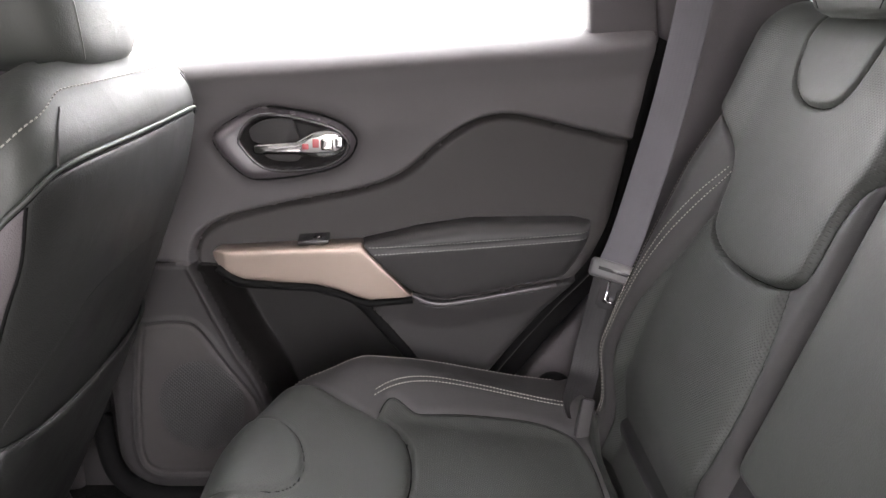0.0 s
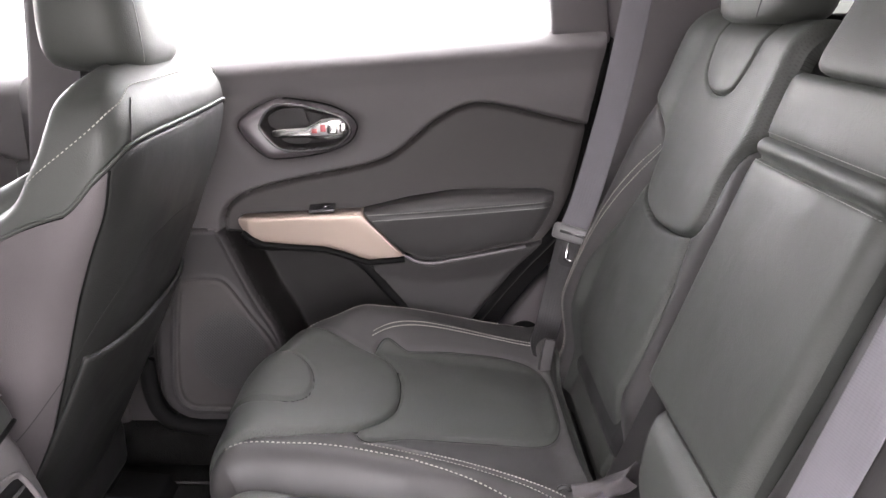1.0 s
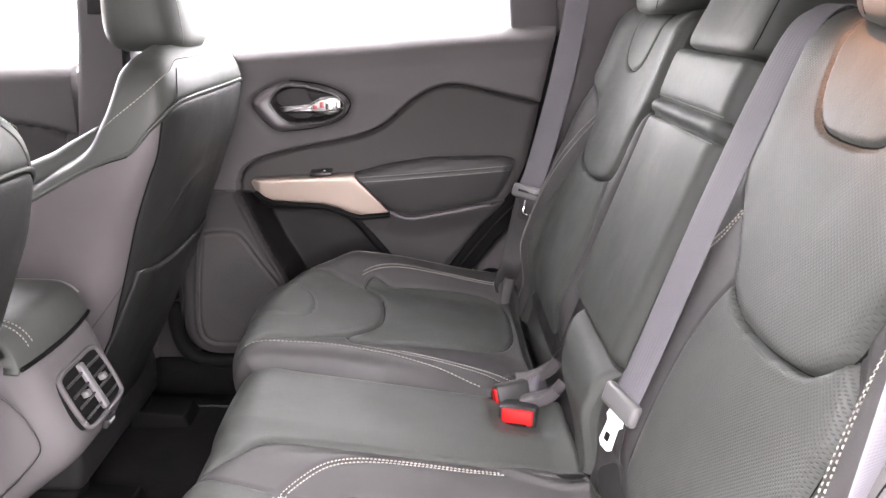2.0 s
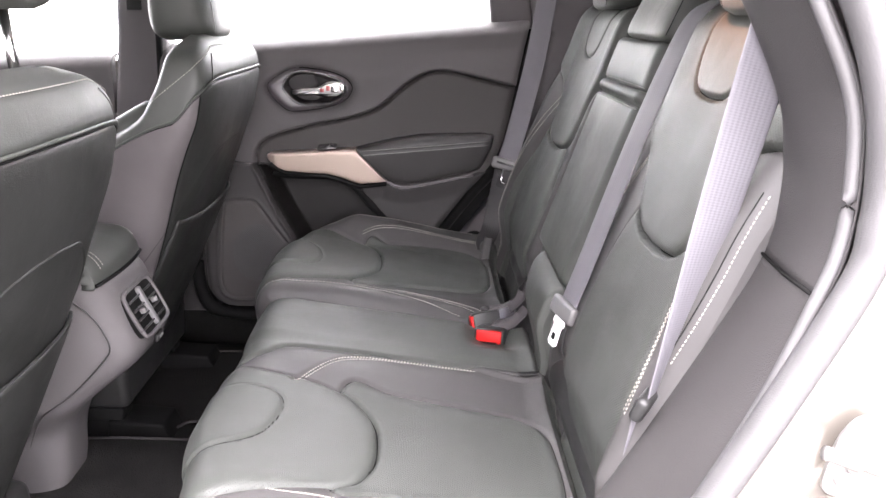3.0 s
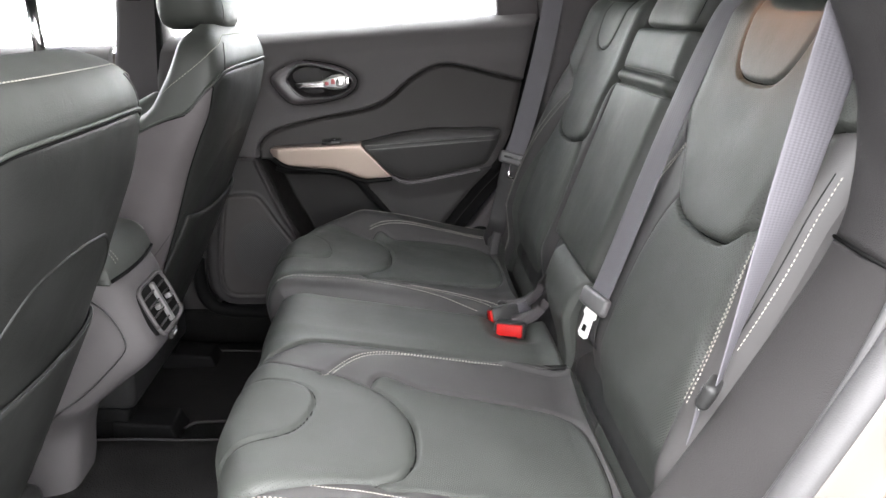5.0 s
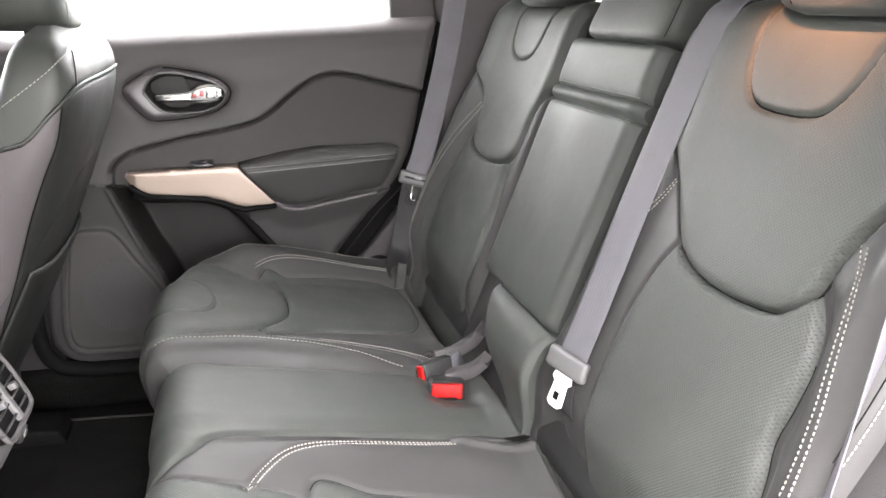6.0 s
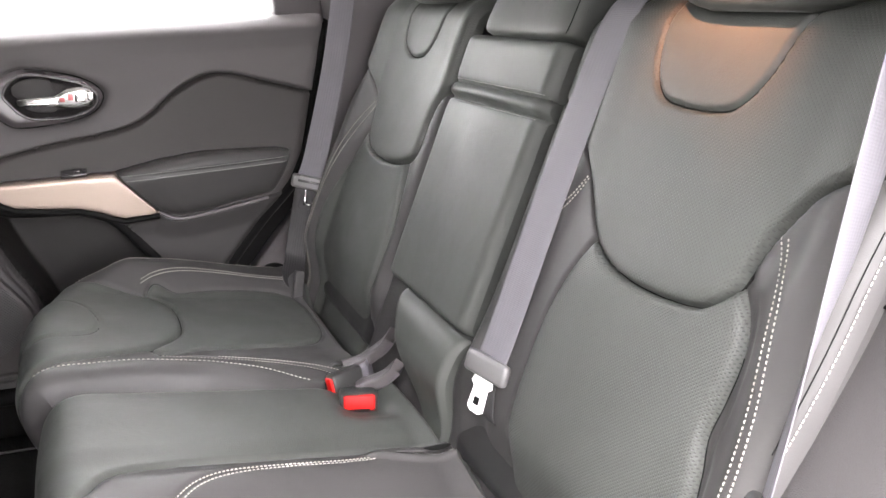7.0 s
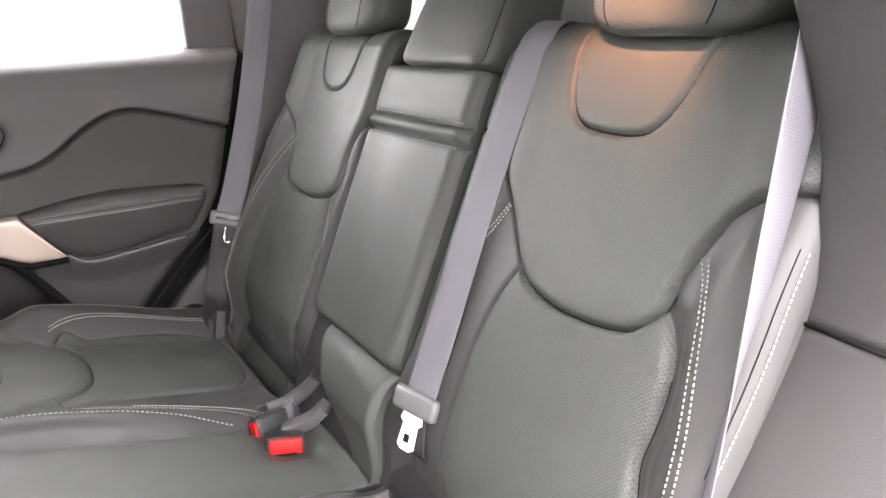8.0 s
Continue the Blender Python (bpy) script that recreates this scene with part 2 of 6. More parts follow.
def groove(d, w):
    return np.exp(-(d / w) ** 2)


class Profile:
    """A curve in x and z, by its length, with its normal to the left of the way along it."""

    def __init__(self, pts, n=16):
        self.line = even(spline(pts, n), 0.002)
        seg = np.linalg.norm(np.diff(self.line, axis=0), axis=1)
        self.s = np.concatenate([[0], np.cumsum(seg)])
        t = np.gradient(self.line, self.s, axis=0)
        t /= np.linalg.norm(t, axis=1)[:, None]
        self.n = np.stack([-t[:, 1], t[:, 0]], axis=1)
        self.length = self.s[-1]

    def at(self, v):
        return [np.interp(v, self.s, q) for q in (self.line[:, 0], self.line[:, 1], self.n[:, 0], self.n[:, 1])]


def nearest(P, line):
    """Distance from the line, and the nearest point of it."""
    best, spot = np.full(len(P), 1e9), np.array(P)
    for a, b in zip(line[:-1], line[1:]):
        ab = b - a
        t = np.clip(((P - a) @ ab) / max(ab @ ab, 1e-12), 0, 1)
        c = a + t[:, None] * ab
        d = np.hypot(*(P - c).T)
        m = d < best
        best[m], spot[m] = d[m], c[m]
    return best, spot


def relief(parent, us, vs, place, height, region, parts, thick=0.012, flip=False, lines=(), there=None, here=None, step=0.0035):
    """A padded or moulded surface: a fine grid of u and v, raised by height(), cut into panels by region(). Each panel becomes
    a part with sides of its own. place(u, v, h) gives the x, y, z."""
    U, V = np.meshgrid(us, vs, indexing="ij")
    nu, nv = U.shape
    P = np.stack([U.ravel(), V.ravel()], axis=1)
    snapped = np.zeros(len(P), bool)
    if lines:
        # draw the grid's points onto the seams, so that the panels meet along clean lines
        inner = np.zeros((nu, nv), bool)
        inner[1:-1, 1:-1] = True
        free = inner.ravel()
        Q = there(P) if there else P.copy()
        for ln in lines:
            d, c = nearest(Q, ln)
            m = free & (d < 0.52 * step) & ~snapped
            Q[m] = c[m]
            snapped |= m
        back_to = here(Q) if here else Q
        P[snapped] = back_to[snapped]
    H = height(P)
    top = np.stack(place(P[:, 0], P[:, 1], H), axis=1)
    low = np.stack(place(P[:, 0], P[:, 1], H - thick), axis=1)
    idx = np.arange(nu * nv).reshape(nu, nv)
    quads = np.stack([idx[:-1, :-1], idx[1:, :-1], idx[1:, 1:], idx[:-1, 1:]], axis=-1).reshape(-1, 4)
    if flip:
        quads = quads[:, ::-1]
    on = snapped[quads]
    d1 = on[:, 0] & on[:, 2]
    d2 = on[:, 1] & on[:, 3] & ~d1
    whole = quads[~(d1 | d2)]
    tris = np.concatenate([quads[d1][:, [0, 1, 2]], quads[d1][:, [0, 2, 3]], quads[d2][:, [0, 1, 3]], quads[d2][:, [1, 2, 3]]])
    def turned(f):
        q = P[f]
        a = np.zeros(len(f))
        for i in range(f.shape[1]):
            j = (i + 1) % f.shape[1]
            a += q[:, i, 0] * q[:, j, 1] - q[:, j, 0] * q[:, i, 1]
        return a / 2
    usual = np.median(turned(whole))
    whole = whole[turned(whole) / usual > 0.04]
    tris = tris[turned(tris) / usual > 0.04] if len(tris) else tris
    lab4 = region(P[whole].mean(axis=1))
    lab3 = region(P[tris].mean(axis=1)) if len(tris) else np.zeros(0, int)
    made = {}
    for key, (name, mat, label) in parts.items():
        f, g = whole[lab4 == key], tris[lab3 == key]
        if not len(f):
            continue
        e = np.concatenate([f[:, [i, (i + 1) % 4]] for i in range(4)] + [g[:, [i, (i + 1) % 3]] for i in range(3)])
        code = np.sort(e, axis=1)
        _, inv, cnt = np.unique(code[:, 0].astype(np.int64) * (nu * nv) + code[:, 1], return_inverse=True, return_counts=True)
        rim = e[cnt[inv.ravel()] == 1]
        used = np.unique(np.concatenate([f.ravel(), g.ravel()]))
        back = np.full(nu * nv, -1)
        back[used] = np.arange(len(used))
        rv = np.unique(rim)
        b1 = np.full(nu * nv, -1)
        b1[rv] = len(used) + np.arange(len(rv))
        b2 = np.full(nu * nv, -1)
        b2[rv] = len(used) + len(rv) + np.arange(len(rv))
        verts = np.concatenate([top[used], top[rv], low[rv]])
        uvs = np.concatenate([P[used], P[rv], P[rv]])
        faces = list(back[f]) + list(back[g]) + [(b1[a], b2[a], b2[b], b1[b])[::-1] for a, b in rim]
        made[key] = mesh_part(name, verts, faces, mat, parent, label, uvs)
    return made


def stitches(parent, line, surface, mat=None, step=0.0050, length=0.0036, width=0.00115, name="stitching"):
    """A row of short raised stitches along a line of (u, v); surface(P) gives points and normals."""
    ln = even(np.asarray(line, float), step)
    pts, nor = surface(ln)
    verts, faces = [], []
    for i in range(len(ln) - 1):
        d = pts[i + 1] - pts[i]
        gap = np.linalg.norm(d)
        if gap < 1e-6:
            continue
        d /= gap
        n = nor[i] / np.linalg.norm(nor[i])
        w = np.cross(d, n)
        c = (pts[i] + pts[i + 1]) / 2 + n * 0.0002
        k = len(verts)
        for a, ha, wa in ((-0.5, -0.0008, 0.6), (-0.3, 0.0008, 1), (0.3, 0.0008, 1), (0.5, -0.0008, 0.6)):
            for s in (-0.5, 0.5):
                verts.append(c + d * a * length + w * s * width * wa + n * ha)
        faces += [(k, k + 2, k + 3, k + 1), (k + 2, k + 4, k + 5, k + 3), (k + 4, k + 6, k + 7, k + 5),
                  (k, k + 6, k + 4, k + 2), (k + 1, k + 3, k + 5, k + 7)]
    return mesh_part(name, verts, faces, mat or THREAD, parent, "", None, False, "stuff")


def tube(name, pts, radius, mat, parent=None, label="", sides=8, flat=1.0, up=(0, 0, 1)):
    """A round or flattened cord along points, closed at its ends."""
    p = np.asarray(pts, float)
    t = np.gradient(p, axis=0)
    t /= np.linalg.norm(t, axis=1)[:, None]
    up = np.asarray(up, float)
    verts, faces = [], []
    for c, d in zip(p, t):
        a = np.cross(d, up)
        a /= max(np.linalg.norm(a), 1e-6)
        b = np.cross(a, d)
        for k in range(sides):
            q = 2 * math.pi * k / sides
            verts.append(c + radius * (a * math.cos(q) + flat * b * math.sin(q)))
    for i in range(len(p) - 1):
        for k in range(sides):
            j = (k + 1) % sides
            faces.append((i * sides + k, i * sides + j, (i + 1) * sides + j, (i + 1) * sides + k))
    faces.append(tuple(range(sides))[::-1])
    faces.append(tuple((len(p) - 1) * sides + k for k in range(sides)))
    return mesh_part(name, verts, faces, mat, parent, label)


def dark_seam(parent, line, surface, radius=0.0010):
    """A thin dark sewn line in a groove, black to add the crease's shade."""
    pts, nor = surface(even(np.asarray(line, float), 0.004))
    nor = nor / np.linalg.norm(nor, axis=1)[:, None]
    return tube("seam", pts + nor * 0.0002, radius, BLACK_RUBBER, parent, "", 6)


def ribbon(name, pts, sides, width, mat, parent=None, label="", thick=0.0016, n=14):
    """A strap of webbing through points, with the direction of its width at each."""
    p = spline(pts, n)
    w = spline(sides, n)
    w /= np.linalg.norm(w, axis=1)[:, None]
    t = np.gradient(p, axis=0)
    t /= np.linalg.norm(t, axis=1)[:, None]
    run = np.concatenate([[0], np.cumsum(np.linalg.norm(np.diff(p, axis=0), axis=1))])
    verts, faces, uvs = [], [], []
    shape = [(-0.5, 0.5), (-0.47, 1), (-0.2, 1), (0.2, 1), (0.47, 1), (0.5, 0.5)]
    shape += [(a, b - 1.5 if b == 1 else -0.5) for a, b in shape[::-1]]
    shape = [(a, 1.0 if b == 1 else (b if abs(b) == 0.5 and abs(a) == 0.5 else -1.0)) for a, b in shape]
    k = len(shape)
    for c, a, d, r in zip(p, w, t, run):
        a = a - d * (a @ d)
        a /= np.linalg.norm(a)
        m = np.cross(d, a)
        for q, h in shape:
            verts.append(c + a * q * width + m * h * thick / 2)
            uvs.append((q * width, r))
    for i in range(len(p) - 1):
        for j in range(k):
            jj = (j + 1) % k
            faces.append((i * k + j, i * k + jj, (i + 1) * k + jj, (i + 1) * k + j))
    return mesh_part(name, verts, faces, mat, parent, label, uvs)


def loft(name, rings, mat, parent=None, label="", caps=True, uvs=False):
    """A skin over closed rings of points."""
    k = len(rings[0])
    verts = np.concatenate(rings)
    faces = []
    for i in range(len(rings) - 1):
        for j in range(k):
            jj = (j + 1) % k
            faces.append((i * k + j, i * k + jj, (i + 1) * k + jj, (i + 1) * k + j))
    if caps:
        faces.append(tuple(range(k))[::-1])
        faces.append(tuple((len(rings) - 1) * k + j for j in range(k)))
    ob = mesh_part(name, verts, faces, mat, parent, label)
    return ob


def slab(outline, thick, axis="y", at=0.0, bevel=0.003):
    """A flat piece with the given outline, bevelled all round, lying across the axis."""
    bm = bmesh.new()
    put = {"y": lambda a, b: (a, at, b), "x": lambda a, b: (at, a, b), "z": lambda a, b: (a, b, at)}[axis]
    vs = [bm.verts.new(put(a, b)) for a, b in outline]
    f = bm.faces.new(vs)
    r = bmesh.ops.extrude_face_region(bm, geom=[f])
    step = {"y": (0, thick, 0), "x": (thick, 0, 0), "z": (0, 0, thick)}[axis]
    bmesh.ops.translate(bm, vec=step, verts=[v for v in r["geom"] if isinstance(v, bmesh.types.BMVert)])
    if bevel:
        sharp = [e for e in bm.edges if e.is_manifold and e.calc_face_angle(0) > 0.6]
        bmesh.ops.bevel(bm, geom=sharp, offset=bevel, segments=2, profile=0.5, affect="EDGES", clamp_overlap=True)
    return bm


def sheet(rows, thick):
    """A skin through rows of points (same count each), with thickness away from its left side."""
    R = np.asarray(rows, float)
    nu, nv = R.shape[:2]
    du = np.gradient(R, axis=0)
    dv = np.gradient(R, axis=1)
    n = np.cross(du, dv)
    n /= np.maximum(np.linalg.norm(n, axis=2), 1e-9)[..., None]
    verts = np.concatenate([R.reshape(-1, 3), (R - n * thick).reshape(-1, 3)])
    idx = np.arange(nu * nv).reshape(nu, nv)
    o = nu * nv
    faces = []
    for i in range(nu - 1):
        for j in range(nv - 1):
            a, b, c, d = idx[i, j], idx[i + 1, j], idx[i + 1, j + 1], idx[i, j + 1]
            faces.append((a, b, c, d))
            faces.append((a + o, d + o, c + o, b + o))
    rim = list(idx[:, 0]) + list(idx[-1, 1:]) + list(idx[-2::-1, -1]) + list(idx[0, -2:0:-1])
    for a, b in zip(rim, rim[1:] + rim[:1]):
        faces.append((a + o, b + o, b, a))
    return verts, faces

# ---- rear seat: backs
BACK = Profile([(0.502, 0.253), (0.5186, 0.300), (0.5681, 0.4416), (0.6176, 0.5832), (0.6671, 0.7248), (0.6985, 0.8145),
                (0.7120, 0.841), (0.735, 0.856), (0.765, 0.850), (0.790, 0.820)])
B0 = 0.05
NOTCH = {-1: spline([(0.250, 0.66), (0.262, 0.58), (0.274, 0.525), (0.300, 0.492), (0.350, 0.485), (0.398, 0.491), (0.424, 0.522),
                     (0.440, 0.575), (0.470, 0.66)], 10),
         1: spline([(0.296, 0.66), (0.303, 0.585), (0.311, 0.535), (0.325, 0.505), (0.350, 0.493), (0.385, 0.491), (0.416, 0.499),
                    (0.442, 0.520), (0.458, 0.565), (0.476, 0.66)], 10)}
# the near seat is wider than the far one on its inner side
UPPER = {-1: np.vstack([spline([(0.060, 0.482), (0.140, 0.458), (0.188, 0.432), (0.218, 0.404), (0.2665, 0.3450), (0.295, 0.3200), (0.335, 0.3065), (0.390, 0.3045),
                                (0.4435, 0.3115), (0.467, 0.325), (0.478, 0.342), (0.483, 0.362), (0.491, 0.390), (0.507, 0.418), (0.529, 0.440), (0.572, 0.459), (0.660, 0.467)], 8),
                        [(0.66, 0.80), (0.06, 0.80)]]),
         1: np.vstack([spline([(0.060, 0.520), (0.160, 0.486), (0.205, 0.460), (0.230, 0.428), (0.241, 0.390), (0.241, 0.352), (0.248, 0.327), (0.272, 0.312), (0.315, 0.303),
                               (0.365, 0.299), (0.420, 0.304), (0.458, 0.319), (0.476, 0.345), (0.492, 0.390), (0.530, 0.432), (0.580, 0.455), (0.660, 0.466)], 8),
                       [(0.66, 0.80), (0.06, 0.80)]])}
LOWER = {-1: np.vstack([spline([(0.290, 0.348), (0.275, 0.328), (0.257, 0.290), (0.245, 0.236), (0.2435, 0.160), (0.250, 0.095), (0.260, 0.05), (0.268, -0.06)], 8),
                        spline([(0.534, -0.06), (0.533, 0.08), (0.529, 0.140), (0.519, 0.186), (0.510, 0.216), (0.511, 0.250), (0.510, 0.286), (0.502, 0.314), (0.486, 0.338), (0.464, 0.36)], 8)]),
         1: np.vstack([spline([(0.276, 0.36), (0.262, 0.316), (0.246, 0.267), (0.236, 0.212), (0.238, 0.12), (0.254, 0.05), (0.262, -0.06)], 8),
                       spline([(0.530, -0.06), (0.533, 0.08), (0.536, 0.160), (0.524, 0.225), (0.510, 0.275), (0.494, 0.325), (0.464, 0.36)], 8)])}


def back_height(a, s, inner, outer, side):
    P = np.stack([a, s], axis=1)
    dn = signed(P, np.vstack([NOTCH[side], [(0.47, 0.8), (0.25, 0.8)]]))
    du = signed(P, UPPER[side])
    dl = signed(P, LOWER[side])
    h = 0.010 * np.exp(-((s - 0.17) / 0.16) ** 2) * ramp(a, 0.20, 0.27)
    low = 0.022 * ramp(-s, -0.36, -0.20) if side < 0 else 0.0
    h += 0.028 * ramp(a - low, 0.495, 0.555) * (1 - 0.6 * ramp(s, 0.36, 0.50))
    h += 0.004 * ramp(-a, -0.26, -0.20) - (0.015 if side < 0 else 0.006) * ramp(-a, -0.21, -0.13)
    h += 0.0090 * puff(du, 0.0050) * ramp(a, 0.15, 0.23) - 0.0085 * groove(du, 0.0022)
    low = np.where(du > 0, 1.0, 0.0)
    h += low * (0.0065 * puff(dl, 0.009) - 0.0050 * groove(dl, 0.003) - 0.0050 * groove(dl - 0.007, 0.008) * ramp(a, 0.40, 0.45))
    h += 0.0012 * puff(dn, 0.006) - 0.0062 * groove(dn, 0.0021)
    h += 0.024 * ramp(-a, -0.185, -0.125) * np.exp(-((s - 0.02) / 0.11) ** 2) * (inner < 0.1)
    for e, r in ((outer - a, 0.030 if side < 0 else 0.065), (a - inner, 0.022)):
        q = np.clip(r - e, 0, r * 0.995)
        h -= r - np.sqrt(r * r - q * q)
    # the foot tucks in behind the cushion
    h -= 0.034 * ramp(-s, -0.105, 0.0)
    return h


def back_region(a, s, side):
    P = np.stack([a, s], axis=1)
    lab = np.where(a > 0.37, 4, 5)
    lab = np.where(within(P, LOWER[side]), 3, lab)
    lab = np.where(within(P, UPPER[side]), 2, lab)
    return np.where(within(P, np.vstack([NOTCH[side], [(0.47, 0.8), (0.25, 0.8)]])), 1, lab)


def rear_back(side, inner, outer, label):
    """One outer rear seat back. side: -1 or 1."""
    t = thing("outer_seat_back", label, "car seat", "rear seat backs")

    def place(u, v, h):
        x, z, nx, nz = BACK.at(v)
        return x + nx * h, u, z + nz * h

    def height(P):
        return back_height(side * P[:, 0], P[:, 1] - B0, inner, outer, side)

    us = np.linspace(inner, outer, int((outer - inner) / 0.0034)) * side
    vs = np.arange(0, BACK.length, 0.0034)
    relief(t, us, vs, place, height, lambda P: back_region(side * P[:, 0], P[:, 1] - B0, side),
           {1: ("shoulder_panel", LEATHER, "smooth leather panel under the headrest"),
            2: ("upper_insert", LEATHER_FINE, "finely perforated upper insert"),
            3: ("lower_insert", LEATHER_PERF, "perforated leather lower insert"),
            4: ("outer_bolster", VINYL, ""), 5: ("inner_bolster", VINYL, "")}, 0.014, side > 0,
           (NOTCH[side], UPPER[side][:-2], LOWER[side]), lambda P: np.stack([side * P[:, 0], P[:, 1] - B0], axis=1), lambda Q: np.stack([side * Q[:, 0], Q[:, 1] + B0], axis=1), 0.0034)

    def surface(L):
        Q = np.stack([side * L[:, 0], L[:, 1] + B0], axis=1)
        p = np.stack(place(Q[:, 0], Q[:, 1], height(Q)), axis=1)
        _, _, nx, nz = BACK.at(Q[:, 1])
        return p, np.stack([nx, np.zeros(len(nx)), nz], axis=1)

    for line in (NOTCH[side], UPPER[side][:-2]):
        keep = line[(line[:, 0] > inner + 0.016) & (line[:, 0] < outer - 0.03) & (line[:, 1] < 0.56)]
        dark_seam(t, keep, surface, 0.0018)
    cut = int(np.argmin(LOWER[side][:, 1]))
    for part_line in (LOWER[side][:cut + 1], LOWER[side][cut + 2:]):
        keep = part_line[(part_line[:, 0] > inner + 0.016) & (part_line[:, 1] < 0.29)]
        dark_seam(t, keep, surface, 0.0008)
    seam = spline([(0.497, 0.396), (0.515, 0.356), (0.530, 0.310), (0.542, 0.262), (0.551, 0.212), (0.558, 0.15), (0.561, 0.07), (0.561, -0.02)], 10)
    if side < 0:
        seam = spline([(0.497, 0.396), (0.516, 0.370), (0.531, 0.345), (0.546, 0.300), (0.557, 0.260), (0.564, 0.212), (0.566, 0.17)], 10)
    stitches(t, seam, surface)
    stitches(t, seam + np.array([0.010, 0.0]), surface)
    rim = spline([(0.583, 0.43), (0.585, 0.36), (0.584, 0.28), (0.580, 0.20), (0.574, 0.10), (0.570, 0.0)], 10)
    if side < 0:
        rim = rim[(rim[:, 1] > 0.235) & (rim[:, 1] < 0.425)] + np.array([0.011, 0.0])

    def edge_surface(L):
        """The rolled outer edge leans outwards."""
        p, n = surface(L)
        return p + np.array((-0.0004, side * 0.0004, 0.0)), n + np.array((0.0, side * 1.0, 0.0))

    stitches(t, rim, edge_surface, width=0.0009)
    dark_seam(t, rim - np.array([0.0045, 0.0]), surface, 0.0006)
    if side < 0:
        edge = spline([(0.150, 0.322), (0.180, 0.335), (0.202, 0.350), (0.214, 0.367), (0.222, 0.382), (0.227, 0.395)], 8)
        stitches(t, edge, surface)
        stitches(t, edge[:-6] + np.array([0.001, 0.011]), surface)
    # the padded core behind the cover
    c = (inner + outer) / 2 * side
    m = Matrix.Translation((0.676, c, 0.545)) @ pose(0, 0, 0, 0, 19.3, 0)
    part("seat_core", block((0.10, outer - inner - 0.03, 0.60), m, 0.03, 4), DARK_PLASTIC, t, "black moulded seat shell")
    low = Matrix.Translation((0.577, c, 0.290)) @ pose(0, 0, 0, 0, 19.3, 0)
    part("foot_board", block((0.030, outer - inner, 0.32), low, 0.006, 2), HARD_TRIM, t, "black board behind the foot of the back")
    return t


rear_back(-1, 0.088, 0.600, "black leather rear seat back with perforated insert and pale stitching")
rear_back(1, 0.212, 0.625, "black leather rear seat back beside the far door")


def centre_back():
    t = thing("centre_seat_back", "black leather centre seat back with folded-up armrest", "car seat", "rear seat backs")
    y0, y1 = -0.084, 0.208

    def place(u, v, h):
        x, z, nx, nz = BACK.at(v)
        return x + nx * h, u, z + nz * h

    def height(P):
        y, s = P[:, 0], P[:, 1] - B0
        h = np.full(len(P), 0.003)
        for lo, hi in ((0.136, 0.4415), (0.4415, 0.4665), (0.4665, 0.545)):
            m = (s >= lo) & (s < hi)
            d = np.minimum(s - lo, hi - s)
            h = np.where(m, h + 0.005 * (1 - np.exp(-np.abs(d) / 0.006)), h)
        h += 0.004 * groove(s - 0.454, 0.010) - 0.006 * groove(s - 0.4415, 0.003) - 0.003 * groove(s - 0.4665, 0.002)
        for e, r in ((y - y0, 0.021), (y1 - y, 0.030)):
            q = np.clip(r - e, 0, r * 0.99)
            h -= r - np.sqrt(r * r - q * q)
        for e, r in ((s - 0.136, 0.012), (0.545 - s, 0.014)):
            q = np.clip(r - e, 0, r * 0.99)
            h -= r - np.sqrt(r * r - q * q)
        return h

    us = np.linspace(y0, y1, 84)
    vs = np.arange(B0 + 0.136, B0 + 0.545, 0.0032)
    arm = relief(t, us, vs, place, height, lambda P: np.where(P[:, 1] - B0 < 0.4415, 1, np.where(P[:, 1] - B0 < 0.4665, 2, 3)),
                 {1: ("armrest_pad", LEATHER, "folded-up centre armrest pad"), 2: ("pull_strap", LEATHER, "leather pull strap"),
                  3: ("armrest_head", LEATHER, "")}, 0.05, True)

    def surface(L):
        Q = np.stack([L[:, 0], L[:, 1] + B0], axis=1)
        p = np.stack(place(Q[:, 0], Q[:, 1], height(Q)), axis=1)
        _, _, nx, nz = BACK.at(Q[:, 1])
        return p, np.stack([nx, np.zeros(len(nx)), nz], axis=1)

    for s in (0.4415, 0.4665):
        dark_seam(t, [(y0 + 0.004, s), (y1 - 0.004, s)], surface, 0.0014)
    stitches(t, [(y0 + 0.01, 0.470), (y1 - 0.01, 0.470)], surface, THREAD_DARK, 0.005, 0.0034, 0.001)
    stitches(t, [(y0 + 0.01, 0.437), (y1 - 0.01, 0.437)], surface, THREAD_DARK, 0.005, 0.0034, 0.001)

    y1 = -0.102

    def low_height(P):
        y, s = P[:, 0], P[:, 1] - B0
        q = np.clip((s - 0.070) / 0.070, 0, 1)
        y = y - y1 + y0
        h = 0.034 * np.sqrt(np.clip(1 - q ** 4.0, 0, 1)) - 0.010 - 0.036 * ramp(-s, -0.08, 0.01)
        for e, r in ((y - y0, 0.014), (0.155 - y, 0.032)):
            q = np.clip(r - e, 0, r * 0.99)
            h -= r - np.sqrt(r * r - q * q)
        return h

    def low_place(u, v, h):
        x, z, nx, nz = BACK.at(v)
        wide = np.interp(v - B0, [0.0, 0.020, 0.038, 0.071, 0.104, 0.128, 0.14], [-0.020, 0.010, 0.045, 0.092, 0.122, 0.145, 0.155])
        return x + nx * h, y1 + (u - y1) * (wide - y1) / (0.155 - y1), z + nz * h

